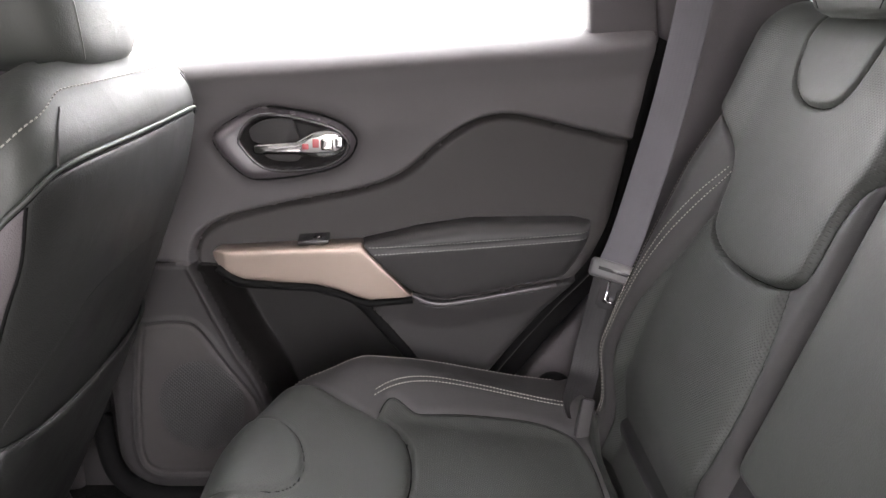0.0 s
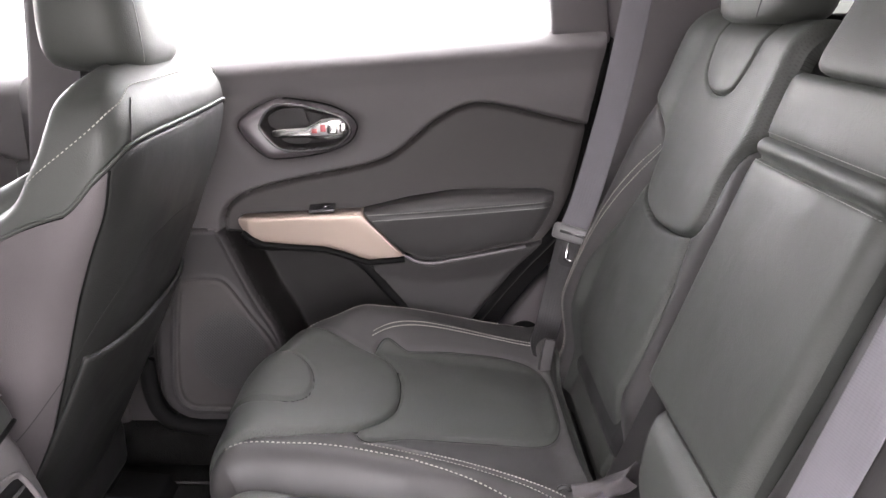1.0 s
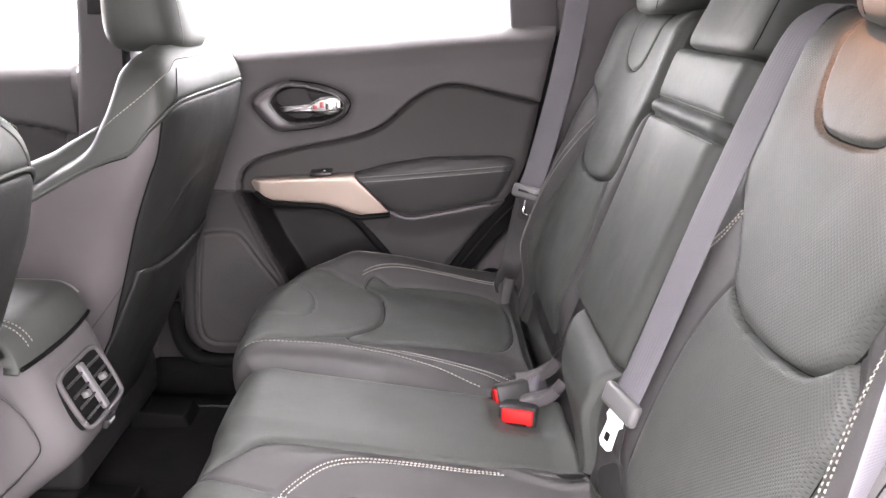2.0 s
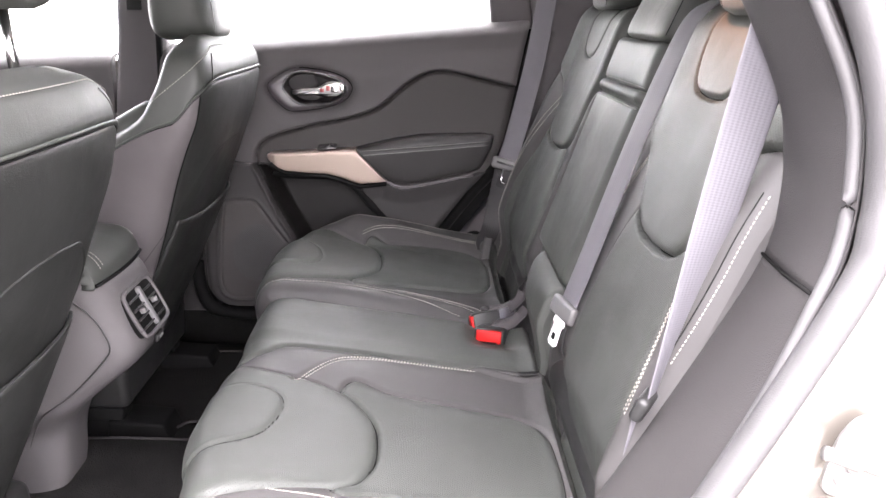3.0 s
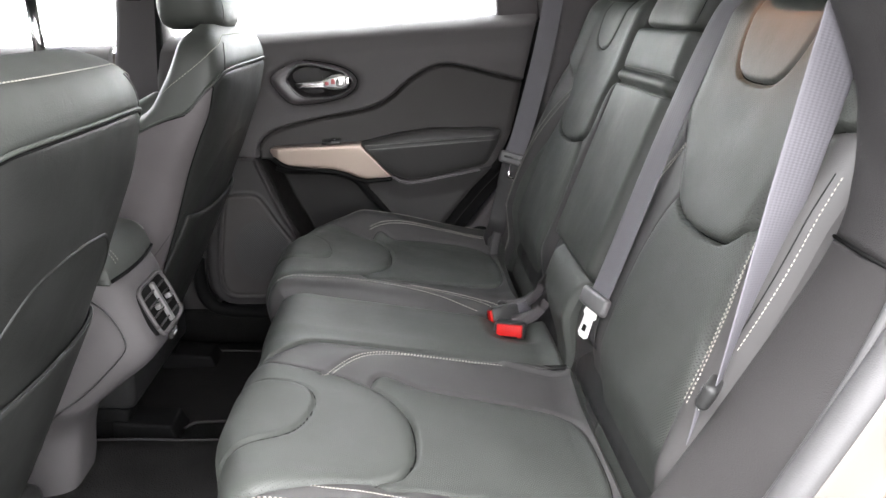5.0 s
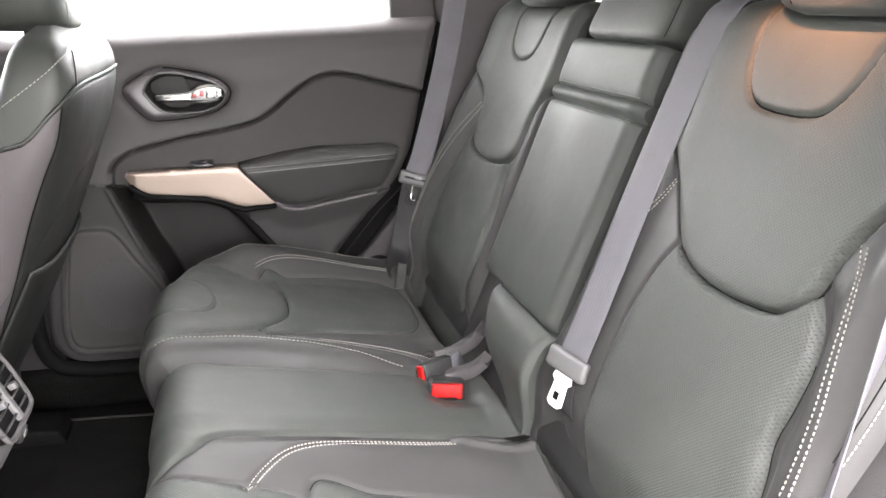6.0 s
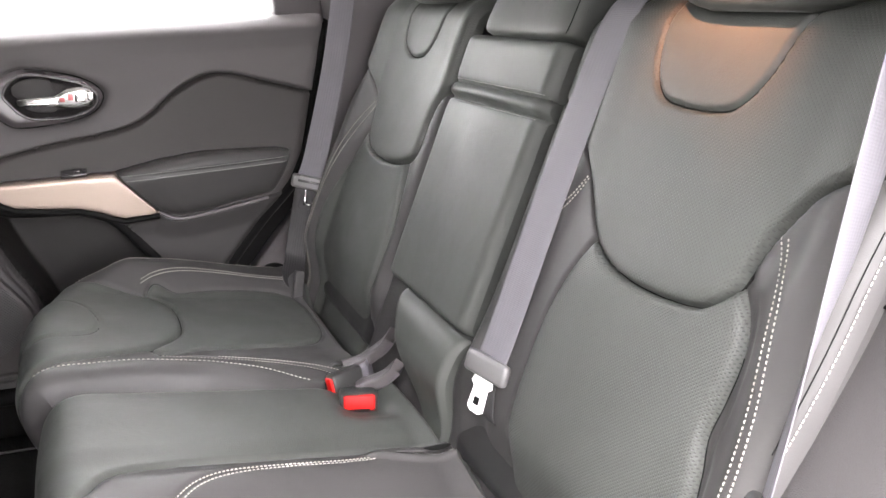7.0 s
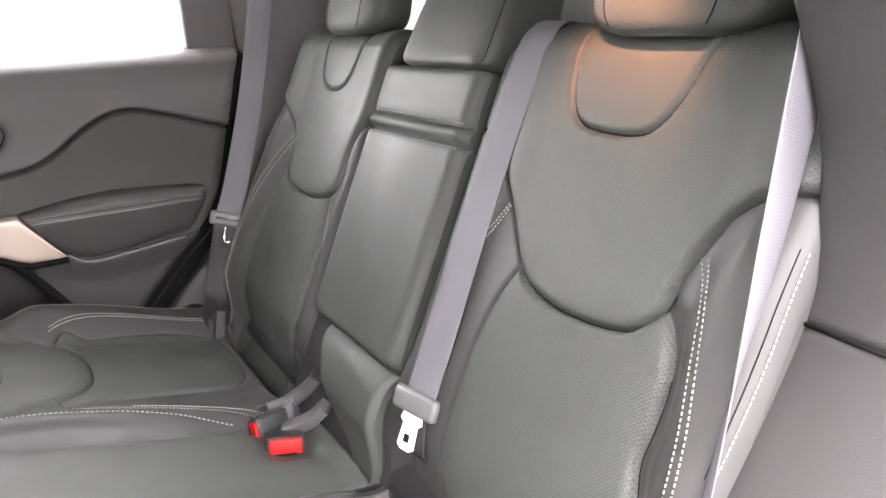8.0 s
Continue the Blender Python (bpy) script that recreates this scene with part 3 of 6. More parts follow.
    relief(t, np.linspace(y1, 0.155, 70), np.arange(B0 - 0.01, B0 + 0.1395, 0.0032), low_place, low_height, lambda P: np.ones(len(P), int),
           {1: ("lower_pad", LEATHER, "smooth black leather pad under the armrest")}, 0.04, True)
    low = Matrix.Translation((0.566, 0.075, 0.330)) @ pose(0, 0, 0, 0, 19.3, 0)
    part("backing", block((0.040, 0.290, 0.26), low, 0.008, 2), HARD_TRIM, t, "black board behind the lower pad")
    m = Matrix.Translation((0.682, 0.062, 0.545)) @ pose(0, 0, 0, 0, 19.3, 0)
    part("seat_core", block((0.075, 0.295, 0.60), m, 0.02, 3), DARK_PLASTIC, t, "black moulded seat shell")
    # two curved plastic arms of the armrest hinge beside the pad
    for arc, wide in (([(0.466, 0.139, 0.299), (0.490, 0.137, 0.305), (0.511, 0.127, 0.322), (0.521, 0.102, 0.346), (0.524, 0.078, 0.372)], 0.024),
                      ([(0.468, 0.076, 0.295), (0.485, 0.068, 0.302), (0.502, 0.046, 0.320), (0.514, 0.026, 0.345)], 0.022)):
        ribbon("hinge_cover", arc, [(0.55, 0.75, 0.2)] * len(arc), wide, PILLAR_TRIM, t, "grey plastic hinge cover", 0.017, 8)
    rim = [(0.456 + 0.008 * math.cos(a), 0.148, 0.297 + 0.008 * math.sin(a)) for a in np.linspace(0, 2 * math.pi, 17)]
    tube("hinge_roller", rim, 0.0038, DARK_PLASTIC, t, "black hinge roller", 8, 1.0, (0, 1, 0))
    return t


centre = centre_back()


def superring(cx, cy, cz, rx, ry, n=3.0, k=40, tilt=0.0):
    q = np.linspace(0, 2 * math.pi, k, endpoint=False)
    c, s = np.cos(q), np.sin(q)
    x = rx * np.sign(c) * np.abs(c) ** (2 / n)
    y = ry * np.sign(s) * np.abs(s) ** (2 / n)
    return np.stack([cx + x, cy + y, cz + x * tilt], axis=1)


def headrest(name, label, base, width, height, depth, lean, posts=True, mat=None, group="", drop=0.042, square=4.5, tilt=0.0):
    """A stuffed head restraint on two posts; base is the middle of its underside."""
    t = thing(name, label, "headrest", group)
    rings = []
    for f in (0.5 - 0.5 * np.cos(np.linspace(0, math.pi, 30))):
        q = 2 * f - 1
        g = (1 - abs(q) ** square) ** (1 / square) if abs(q) < 1 else 0.0
        g = max(g, 0.55 if f < 0.5 else 0.42)
        w = width / 2 * g * (1 - 0.10 * f)
        d = depth / 2 * (0.35 + 0.65 * g) * (1 - 0.25 * f)
        z = base[2] + f * height
        rings.append(superring(base[0] + lean * f * height, base[1], z, d, w, 3.2 if square < 6 else 7.0, 40 if square < 6 else 64, tilt))
    loft("cushion", rings, mat or LEATHER, t)
    for sx in ((-0.62, 0.62) if square < 6 else (-0.94, 0.94)):
        pts = []
        for f in np.linspace(0.06, 0.94, 20):
            q = 2 * f - 1
            g = (1 - abs(q) ** square) ** (1 / square)
            g = max(g, 0.55 if f < 0.5 else 0.42)
            w = width / 2 * g * (1 - 0.10 * f)
            d = depth / 2 * (0.35 + 0.65 * g) * (1 - 0.25 * f)
            n = 3.2 if square < 6 else 7.0
            out = d * (1 - abs(sx) ** n) ** (1 / n) * (1 if base[0] < 0.3 else -1)
            pts.append((base[0] + lean * f * height + out, base[1] + w * sx, base[2] + f * height + out * tilt))
        tube("seam", pts, 0.0008, THREAD_DARK if base[0] < 0.3 else BLACK_RUBBER, t, "", 6)
    if posts:
        for s in (-0.055, 0.055):
            tube("post", [(base[0] - lean * 0.09, base[1] + s, base[2] - drop - 0.033), (base[0] + lean * 0.05, base[1] + s, base[2] + 0.02)], 0.0062,
                 CHROME, t, "chrome headrest post", 12)
            part("post_collar", block((0.028, 0.03, 0.012), Matrix.Translation((base[0] - lean * 0.055, base[1] + s, base[2] - drop)), 0.004, 2),
                 DARK_PLASTIC, t, "black plastic collar")
    return t


headrest("rear_headrest", "black leather rear headrest on the near seat back", (0.728, -0.380, 0.852), 0.240, 0.17, 0.105, 0.15, group="rear headrests")
headrest("rear_headrest", "black leather rear headrest on the far seat back", (0.728, 0.365, 0.858), 0.235, 0.17, 0.105, 0.15, group="rear headrests")
headrest("rear_headrest", "wide black leather centre headrest", (0.742, 0.036, 0.797), 0.246, 0.15, 0.120, 0.35, posts=False, group="rear headrests", square=9.0, tilt=-0.33)

# ---- rear seat: cushions
CUSH = Profile([(0.165, 0.205), (0.116, 0.195), (0.080, 0.208), (0.054, 0.245), (0.043, 0.295), (0.056, 0.334), (0.086, 0.3500), (0.150, 0.3417), (0.300, 0.3193),
                (0.450, 0.2970), (0.545, 0.2830)])
_k = int(np.argmax(CUSH.line[:, 1]))
C0 = float(np.interp(0.15, CUSH.line[_k:, 0], CUSH.s[_k:])) - 0.15
# front inserts: of the near bench (False) and of the single far cushion (True)
LOBES = {True: spline([(0.180, -0.30), (0.176, 0.03), (0.197, 0.10), (0.222, 0.18), (0.250, 0.236), (0.295, 0.270), (0.355, 0.280),
                       (0.415, 0.275), (0.455, 0.255), (0.478, 0.218), (0.500, 0.150), (0.526, 0.085), (0.534, 0.03), (0.532, -0.30)], 10),
         False: spline([(0.205, -0.30), (0.205, 0.03), (0.216, 0.10), (0.234, 0.18), (0.262, 0.231), (0.294, 0.258), (0.342, 0.279),
                        (0.412, 0.283), (0.455, 0.270), (0.482, 0.244), (0.500, 0.180), (0.517, 0.120), (0.531, 0.078), (0.534, 0.03), (0.532, -0.30)], 10)}
REAR = spline([(0.232, 0.225), (0.240, 0.300), (0.252, 0.400), (0.264, 0.480), (0.300, 0.512), (0.370, 0.519), (0.450, 0.517), (0.492, 0.502),
               (0.507, 0.450), (0.503, 0.360), (0.494, 0.290), (0.488, 0.225)], 10, True)
UARC = spline([(0.285, 0.02), (0.278, 0.09), (0.285, 0.132), (0.312, 0.150), (0.352, 0.150), (0.392, 0.136), (0.420, 0.108), (0.434, 0.075), (0.440, 0.02)], 10)
SEAM = spline([(0.196, -0.30), (0.194, -0.02), (0.190, 0.050), (0.156, 0.092), (0.120, 0.125), (0.112, 0.20), (0.111, 0.32), (0.112, 0.60)], 10)
PAIR = spline([(0.238, 0.152), (0.200, 0.172), (0.164, 0.203), (0.145, 0.247), (0.139, 0.312), (0.139, 0.375), (0.135, 0.418)], 10)


# inner edge and twin seam of the single far cushion
INNER = np.array([(0.165, -0.30), (0.172, 0.06), (0.180, 0.11), (0.184, 0.17), (0.181, 0.23), (0.173, 0.294), (0.158, 0.340), (0.140, 0.384), (0.115, 0.444), (0.10, 0.50), (0.10, 0.60)])
TWIN = spline([(0.205, 0.235), (0.192, 0.300), (0.176, 0.365), (0.152, 0.435), (0.128, 0.490)], 10)


def edge_of(x):
    return np.interp(x, [-0.3, 0.05, 0.15, 0.30, 0.46, 0.56], [0.525, 0.532, 0.551, 0.580, 0.602, 0.610])


def cushion_height(a, x, own):
    P = np.stack([a, x], axis=1)
    df = signed(P, LOBES[own])
    dr = signed(P, REAR)
    if own:
        h = 0.048 * ramp(a, 0.470, 0.555) * ramp(x, 0.05, 0.19) * (1 - 0.35 * ramp(x, 0.25, 0.48))
    else:
        h = 0.019 * ramp(a, 0.470, 0.545) * ramp(x, 0.03, 0.22)
    h += 0.010 * ramp(-a, -0.25, -0.16) * ramp(a, 0.112, 0.150) * ramp(x, 0.08, 0.22)
    h += 0.009 * puff(df, 0.007) - 0.006 * groove(df, 0.0026)
    h += np.where(df > 0, 0.004 * puff(dr, 0.014) - 0.004 * groove(dr, 0.0035), 0)
    h += np.where(df < 0, 0.0016 * np.tanh(-signed(P, np.vstack([UARC])) / 0.004) - 0.0042 * groove(away(P, UARC), 0.0024), 0)
    if own:
        h -= 0.0040 * groove(away(P, TWIN + np.array([0.004, 0])), 0.0035)
    else:
        h -= 0.0045 * groove(away(P, PAIR + np.array([0.004, 0])), 0.0035)
    h += 0.012 * ramp(x, 0.490, 0.550)
    if not own:
        # the front outer corner stands up sharper than the rest of the front edge
        h += 0.011 * ramp(a, 0.43, 0.52) * np.exp(-((x - 0.035) / 0.040) ** 2)
    e = a - edge_of(x)
    q = np.clip(e, 0, 0.0157)
    h -= 0.016 - np.sqrt(0.016 ** 2 - q * q)
    if own:
        e = np.interp(x, INNER[:, 1], INNER[:, 0]) - a
        q = np.clip(e, 0, 0.0325)
        h -= 0.035 - np.sqrt(0.035 ** 2 - q * q) + 1.3 * np.clip(e - 0.0325, 0, 1)
    else:
        h -= 0.006 * groove(away(P, SEAM), 0.0045)
    # the rear edge rolls down into the gap under the seat back
    h -= 0.030 * ramp(x, 0.522, 0.546)
    return h


# seams of the cushion's outer side
PAD = spline([(0.102, 0.232), (0.093, 0.246), (0.095, 0.266), (0.110, 0.288), (0.134, 0.302), (0.162, 0.310), (0.222, 0.315), (0.284, 0.314), (0.346, 0.310), (0.398, 0.306)], 10)
CUT = spline([(0.398, 0.306), (0.384, 0.281), (0.363, 0.252), (0.342, 0.227), (0.325, 0.205)], 10)


def seam_at(x):
    o = np.argsort(SEAM[:, 1])
    return np.interp(x, SEAM[o, 1], SEAM[o, 0])


def stretch(a, x):
    """Draws the grid's outer side along the curved edge of the cushion."""
    return np.where(a > 0.30, 0.30 + (a - 0.30) * ((edge_of(x) + 0.0155 - 0.30) / 0.343), a)


def recede(a, x):
    """The front edge draws back towards the outer corner."""
    return 0.045 * ramp(a, 0.36, 0.57) * (1 - ramp(x, 0.06, 0.32))


def cushion(side, label, with_centre):
    shift = 0.0 if with_centre else -0.034
    t = thing("rear_seat_cushion", label, "car seat", "rear seat cushions")

    def split(P):
        x = P[:, 1] - C0
        raw = side * P[:, 0]
        return stretch(raw, x), x

    def place(u, v, h):
        x, z, nx, nz = CUSH.at(v)
        a = stretch(side * u, v - C0)
        return x + nx * h + recede(a, v - C0) + shift, side * a, z + nz * h

    def height(P):
        a, x = split(P)
        h = cushion_height(a, x, not with_centre)
        if with_centre:
            q = np.clip(0.022 - (a + 0.088), 0, 0.0215)
            h -= 0.022 - np.sqrt(0.022 ** 2 - q * q)
            mid = ramp(-a, -0.112, -0.07)
            h += mid * 0.006 * np.cos(np.clip((a - 0.012) / 0.11, -1, 1) * 1.2)
            # moulded pocket for the two buckles, and the belt slot beside it
            h -= 0.016 * np.exp(-(((x - 0.462) / 0.040) ** 4 + ((a + 0.030) / 0.050) ** 4))
            slot = ((x - 0.490) / 0.060) ** 2 + ((a - 0.138 - 0.15 * (x - 0.49)) / 0.018) ** 2
            h += 0.007 * np.exp(-((slot - 1.0) / 0.5) ** 2)
            h -= 0.030 * np.exp(-((((x - 0.505) / 0.017) ** 2 + ((a - 0.142) / 0.0085) ** 2) ** 2))
        return h

    def region(P):
        a, x = split(P)
        Q = np.stack([a, x], axis=1)
        lab = np.where(x > 0.525, 5, 4)
        lab = np.where(within(Q, REAR), 3, lab)
        lab = np.where(within(Q, LOBES[not with_centre]), 2, lab)
        if with_centre:
            lab = np.where(a < seam_at(x), 1, lab)
        return lab

    inner = -0.088 if with_centre else 0.095
    us = np.linspace(inner, 0.643, int((0.643 - inner) / 0.0036)) * side
    vs = np.arange(0, CUSH.length, 0.0036)
    relief(t, us, vs, place, height, region,
           {1: ("centre_cushion", LEATHER, "smooth leather middle seat"), 2: ("front_insert", LEATHER_FINE, "finely perforated front insert"),
            3: ("rear_insert", LEATHER_PERF, "perforated leather insert"), 4: ("bolster", VINYL, ""), 5: ("rear_strip", LEATHER, "")}, 0.016, side > 0,
           (LOBES[not with_centre], np.vstack([REAR, REAR[:1]])) + ((SEAM,) if with_centre else ()), lambda P: np.stack(split(P), axis=1),
           lambda Q: np.stack([side * np.where(Q[:, 0] > 0.30, 0.30 + (Q[:, 0] - 0.30) * 0.343 / (edge_of(Q[:, 1]) + 0.0155 - 0.30), Q[:, 0]), Q[:, 1] + C0], axis=1), 0.0036)

    def surface(L):
        P = np.stack([L[:, 0], L[:, 1]], axis=1)
        v = P[:, 1] + C0
        h = cushion_height(P[:, 0], P[:, 1], not with_centre)
        x, z, nx, nz = CUSH.at(v)
        return np.stack([x + nx * h + recede(P[:, 0], P[:, 1]) + shift, side * P[:, 0], z + nz * h], axis=1), np.stack([nx, 0 * nx, nz], axis=1)

    if with_centre:
        # sewn slot in the cushion for the child-seat anchor
        q = np.linspace(0, 2 * math.pi, 48)
        for ra, rx, ca, cx, name, mat, up in ((0.0150, 0.056, 0.139, 0.484, "slot_lip", VINYL, 0.0015), (0.0085, 0.0170, 0.1440, 0.504, "slot_opening", BLACK_RUBBER, 0.0085)):
            ring, nor = surface(np.stack([ca + ra * np.cos(q) + 0.15 * rx * np.sin(q), cx + rx * np.sin(q)], axis=1))
            if mat is VINYL:
                tube(name, ring + nor * up, 0.0034, mat, t, "raised lip of the anchor slot", 8)
            else:
                mid = ring.mean(axis=0) + nor.mean(axis=0) * up
                mesh_part(name, np.vstack([ring + nor * up, [mid - nor.mean(axis=0) * 0.001]]), [(k, k + 1, len(q)) for k in range(len(q) - 1)], mat, t, "dark opening of the anchor slot")
        stitches(t, PAIR, surface)
        stitches(t, PAIR + np.array([0.009, 0.004]), surface)
    else:
        stitches(t, TWIN, surface)
        stitches(t, TWIN[12:] + np.array([0.009, 0.004]), surface)
        stitches(t, INNER[(INNER[:, 1] > 0) & (INNER[:, 1] < 0.47)] + np.array([0.002, 0.0]), surface, step=0.0066, length=0.0046, width=0.0016)
    dark_seam(t, UARC[(UARC[:, 1] > 0.03)], surface, 0.0013)
    lobe = LOBES[not with_centre]
    dark_seam(t, lobe[(lobe[:, 1] > 0.05)], surface, 0.0016)
    for run in np.split(REAR, np.flatnonzero(np.diff((signed(REAR, lobe) > 0.004).astype(int))) + 1):
        if signed(run[:1], lobe)[0] > 0.004 and len(run) > 3:
            dark_seam(t, run, surface, 0.0011)
    out = spline([(0.447, 0.160), (0.478, 0.185), (0.508, 0.230), (0.524, 0.290), (0.530, 0.360), (0.531, 0.430), (0.528, 0.500)], 10)
    if with_centre:
        out = spline([(0.514, 0.130), (0.523, 0.165), (0.529, 0.234), (0.533, 0.305), (0.539, 0.367), (0.546, 0.438), (0.553, 0.495)], 10)
        stitches(t, out, surface)
        stitches(t, out[34:] + np.array([0.009, 0.0]), surface)
    else:
        stitches(t, out[16:] + np.array([0.008, 0]), surface, width=0.0010)
        stitches(t, out[16:] + np.array([0.0145, 0.0]), surface, width=0.0010)
    rim = np.stack([edge_of(np.linspace(0.035, 0.50, 60)) + 0.004, np.linspace(0.035, 0.50, 60)], axis=1)
    stitches(t, rim, surface, step=0.0056, length=0.0040, width=0.0009)

    # padded side: from the rolled edge down and under, with a curved seam
    rows = []
    for v in np.linspace(0.0, C0 + 0.53, 190):
        q = np.array([[side * 0.643, v]])
        e = np.array([float(k[0]) for k in place(q[:, 0], q[:, 1], height(q))])
        g = np.clip((e[0] - shift - 0.085) / 0.44, 0, 1)
        end = np.array((0.200 + 0.31 * g + shift, 0.160))
        row = []
        for f in np.linspace(0, 1, 64):
            x, z = e[0] + (end[0] - e[0]) * f, e[2] + (end[1] - e[2]) * f
            near_front = 1 - ramp(np.array([x - shift]), 0.09, 0.19)[0]
            out = (0.026 - 0.012 * near_front) * (1 - (1 - min(1.0, f / 0.45)) ** 2) * min(1.0, max(0.0, (e[2] - 0.20) / 0.06))
            out -= 0.050 * max(0.0, (0.245 - z) / 0.055) ** 2
            out += (edge_of(np.array([x - shift]))[0] - edge_of(np.array([e[0] - shift]))[0]) * 0.9
            row.append((x, e[1] + side * out, z))
        rows.append(row)
    R = np.array(rows)
    flat = R.reshape(-1, 3)[:, [0, 2]] - np.array([shift, 0])
    dip = 0.0032 * groove(away(flat, PAD), 0.0020) + 0.003 * groove(away(flat, CUT), 0.0020)
    R[:, :, 1] -= side * dip.reshape(R.shape[:2])
    v, f = sheet(R if side > 0 else R[::-1], 0.008)
    panel = mesh_part("side_panel", v, f, VINYL, t, "smooth padded cushion side with a curved seam")
    for line in (PAD[(PAD[:, 0] > 0.112) & (PAD[:, 1] > 0.27)], CUT):
        pts = [R.reshape(-1, 3)[int(np.argmin(((flat - p) ** 2).sum(axis=1)))] for p in line]
        y = np.convolve(np.pad([p[1] for p in pts], 3, mode="edge"), np.ones(7) / 7, mode="valid")
        tube("seam", [(p[0] + shift, yy + side * 0.0006, p[1]) for p, yy in zip(line, y)], 0.0009, BLACK_RUBBER, panel, "dark seam", 6)
    yc = side * (0.36 if not with_centre else 0.22)
    part("seat_base", block((0.36, 0.40 if not with_centre else 0.52, 0.22), Matrix.Translation((0.36, yc + side * (-0.04), 0.115)), 0.03, 3), BLACK_RUBBER, t,
         "black foam seat base")
    return t


cushion(-1, "black leather rear bench cushion with pale stitching", True)
cushion(1, "black leather rear seat cushion beside the far door", False)

# ---- far rear door
DY = 0.648
CREASE = spline([(-0.079, 0.492), (-0.078, 0.512), (-0.069, 0.534), (-0.048, 0.551), (-0.020, 0.563), (0.055, 0.583), (0.160, 0.604), (0.210, 0.620),
                 (0.242, 0.640), (0.270, 0.665), (0.300, 0.688), (0.336, 0.708), (0.374, 0.716), (0.424, 0.709), (0.490, 0.694), (0.60, 0.669)], 10)
RIDGE = spline([(-0.079, 0.492), (-0.050, 0.425), (-0.018, 0.355), (0.018, 0.285), (0.080, 0.10)], 8)
POCKET = spline([(-0.079, 0.492), (-0.050, 0.490), (-0.030, 0.478), (0.000, 0.472), (0.090, 0.470), (0.135, 0.460), (0.170, 0.438), (0.208, 0.394),
                 (0.250, 0.340), (0.285, 0.270), (0.315, 0.10)], 10)
LEDGE = spline([(0.172, 0.440), (0.236, 0.449), (0.262, 0.438), (0.290, 0.434), (0.340, 0.442), (0.475, 0.470), (0.60, 0.496)], 8)
BEZEL = spline([(-0.043, 0.676), (-0.034, 0.691), (-0.007, 0.708), (0.027, 0.721), (0.066, 0.719), (0.113, 0.711), (0.146, 0.697), (0.161, 0.678), (0.156, 0.659),
                (0.143, 0.645), (0.118, 0.633), (0.073, 0.623), (0.027, 0.618), (0.004, 0.620), (-0.017, 0.636), (-0.036, 0.658)], 8, True)
CUP = spline([(-0.002, 0.679), (0.010, 0.700), (0.032, 0.713), (0.071, 0.711), (0.112, 0.702), (0.136, 0.693), (0.150, 0.678), (0.149, 0.664), (0.133, 0.649),
              (0.105, 0.639), (0.068, 0.635), (0.041, 0.636), (0.021, 0.646), (0.002, 0.668)], 8, True)
SPK = spline([(-0.166, 0.385), (-0.150, 0.400), (-0.105, 0.403), (-0.078, 0.392), (-0.040, 0.335), (0.004, 0.265), (0.010, 0.18), (-0.01, 0.148),
              (-0.12, 0.142), (-0.165, 0.148), (-0.184, 0.18), (-0.182, 0.26)], 8, True)


DISC = np.array([(-0.082 + 0.066 * math.cos(a), 0.262 + 0.078 * math.sin(a)) for a in np.linspace(0, 2 * math.pi, 60, endpoint=False)])


def belt_z(x):
    return 0.779 + 0.080 * (x + 0.17)


def door_front(z):
    q = np.clip((0.185 - z) / 0.065, 0, 1)
    return -0.222 - 0.085 * ramp(z, 0.46, 0.54) + 0.060 * (1 - np.sqrt(np.clip(1 - q * q, 0, 1)))


def door_back(z):
    return np.interp(z, [0.10, 0.15, 0.307, 0.36, 0.414, 0.45, 0.487, 0.54, 0.60, 0.683, 0.80, 0.86],
                     [0.215, 0.255, 0.362, 0.402, 0.446, 0.480, 0.512, 0.536, 0.548, 0.562, 0.590, 0.596])


def door_xz(u, v):
    z = 0.12 + (belt_z(0.15) - 0.12) * v
    a, b = door_front(z), door_back(z)
    x = a + (b - a) * u
    return x, 0.12 + (belt_z(x) - 0.12) * v


def door_uv(P):
    v = (P[:, 1] - 0.12) / (belt_z(P[:, 0]) - 0.12)
    z = 0.12 + (belt_z(0.15) - 0.12) * v
    a, b = door_front(z), door_back(z)
    return np.stack([(P[:, 0] - a) / (b - a), v], axis=1)


def door_region_xz(P):
    x, z = P[:, 0], P[:, 1]
    o = np.argsort(CREASE[:, 0])
    above = z > np.interp(x, CREASE[o, 0], CREASE[o, 1])
    up = np.where(x < -0.078, z > 0.492, above)
    ridge_x = np.interp(-z, -RIDGE[:, 1], RIDGE[:, 0])
    front = (~up) & (z < 0.492) & (x < ridge_x)
    po = np.argsort(POCKET[:, 0])
    in_pocket = (~up) & (~front) & (z < np.interp(x, POCKET[po, 0], POCKET[po, 1], left=0.492, right=0.0))
    low = (~up) & (~front) & (~in_pocket) & (x > 0.17) & (z < np.interp(x, LEDGE[:, 0], LEDGE[:, 1]))
    lab = np.full(len(P), 2)
    lab[up] = 1
    lab[front] = 3
    lab[in_pocket] = 4
    lab[low] = 5
    lab[(lab == 3) & within(P, SPK)] = 6
    lab[(lab == 6) & within(P, DISC)] = 9
    lab[(lab == 1) & within(P, BEZEL)] = 8
    lab[(lab == 8) & within(P, CUP)] = 7
    return lab


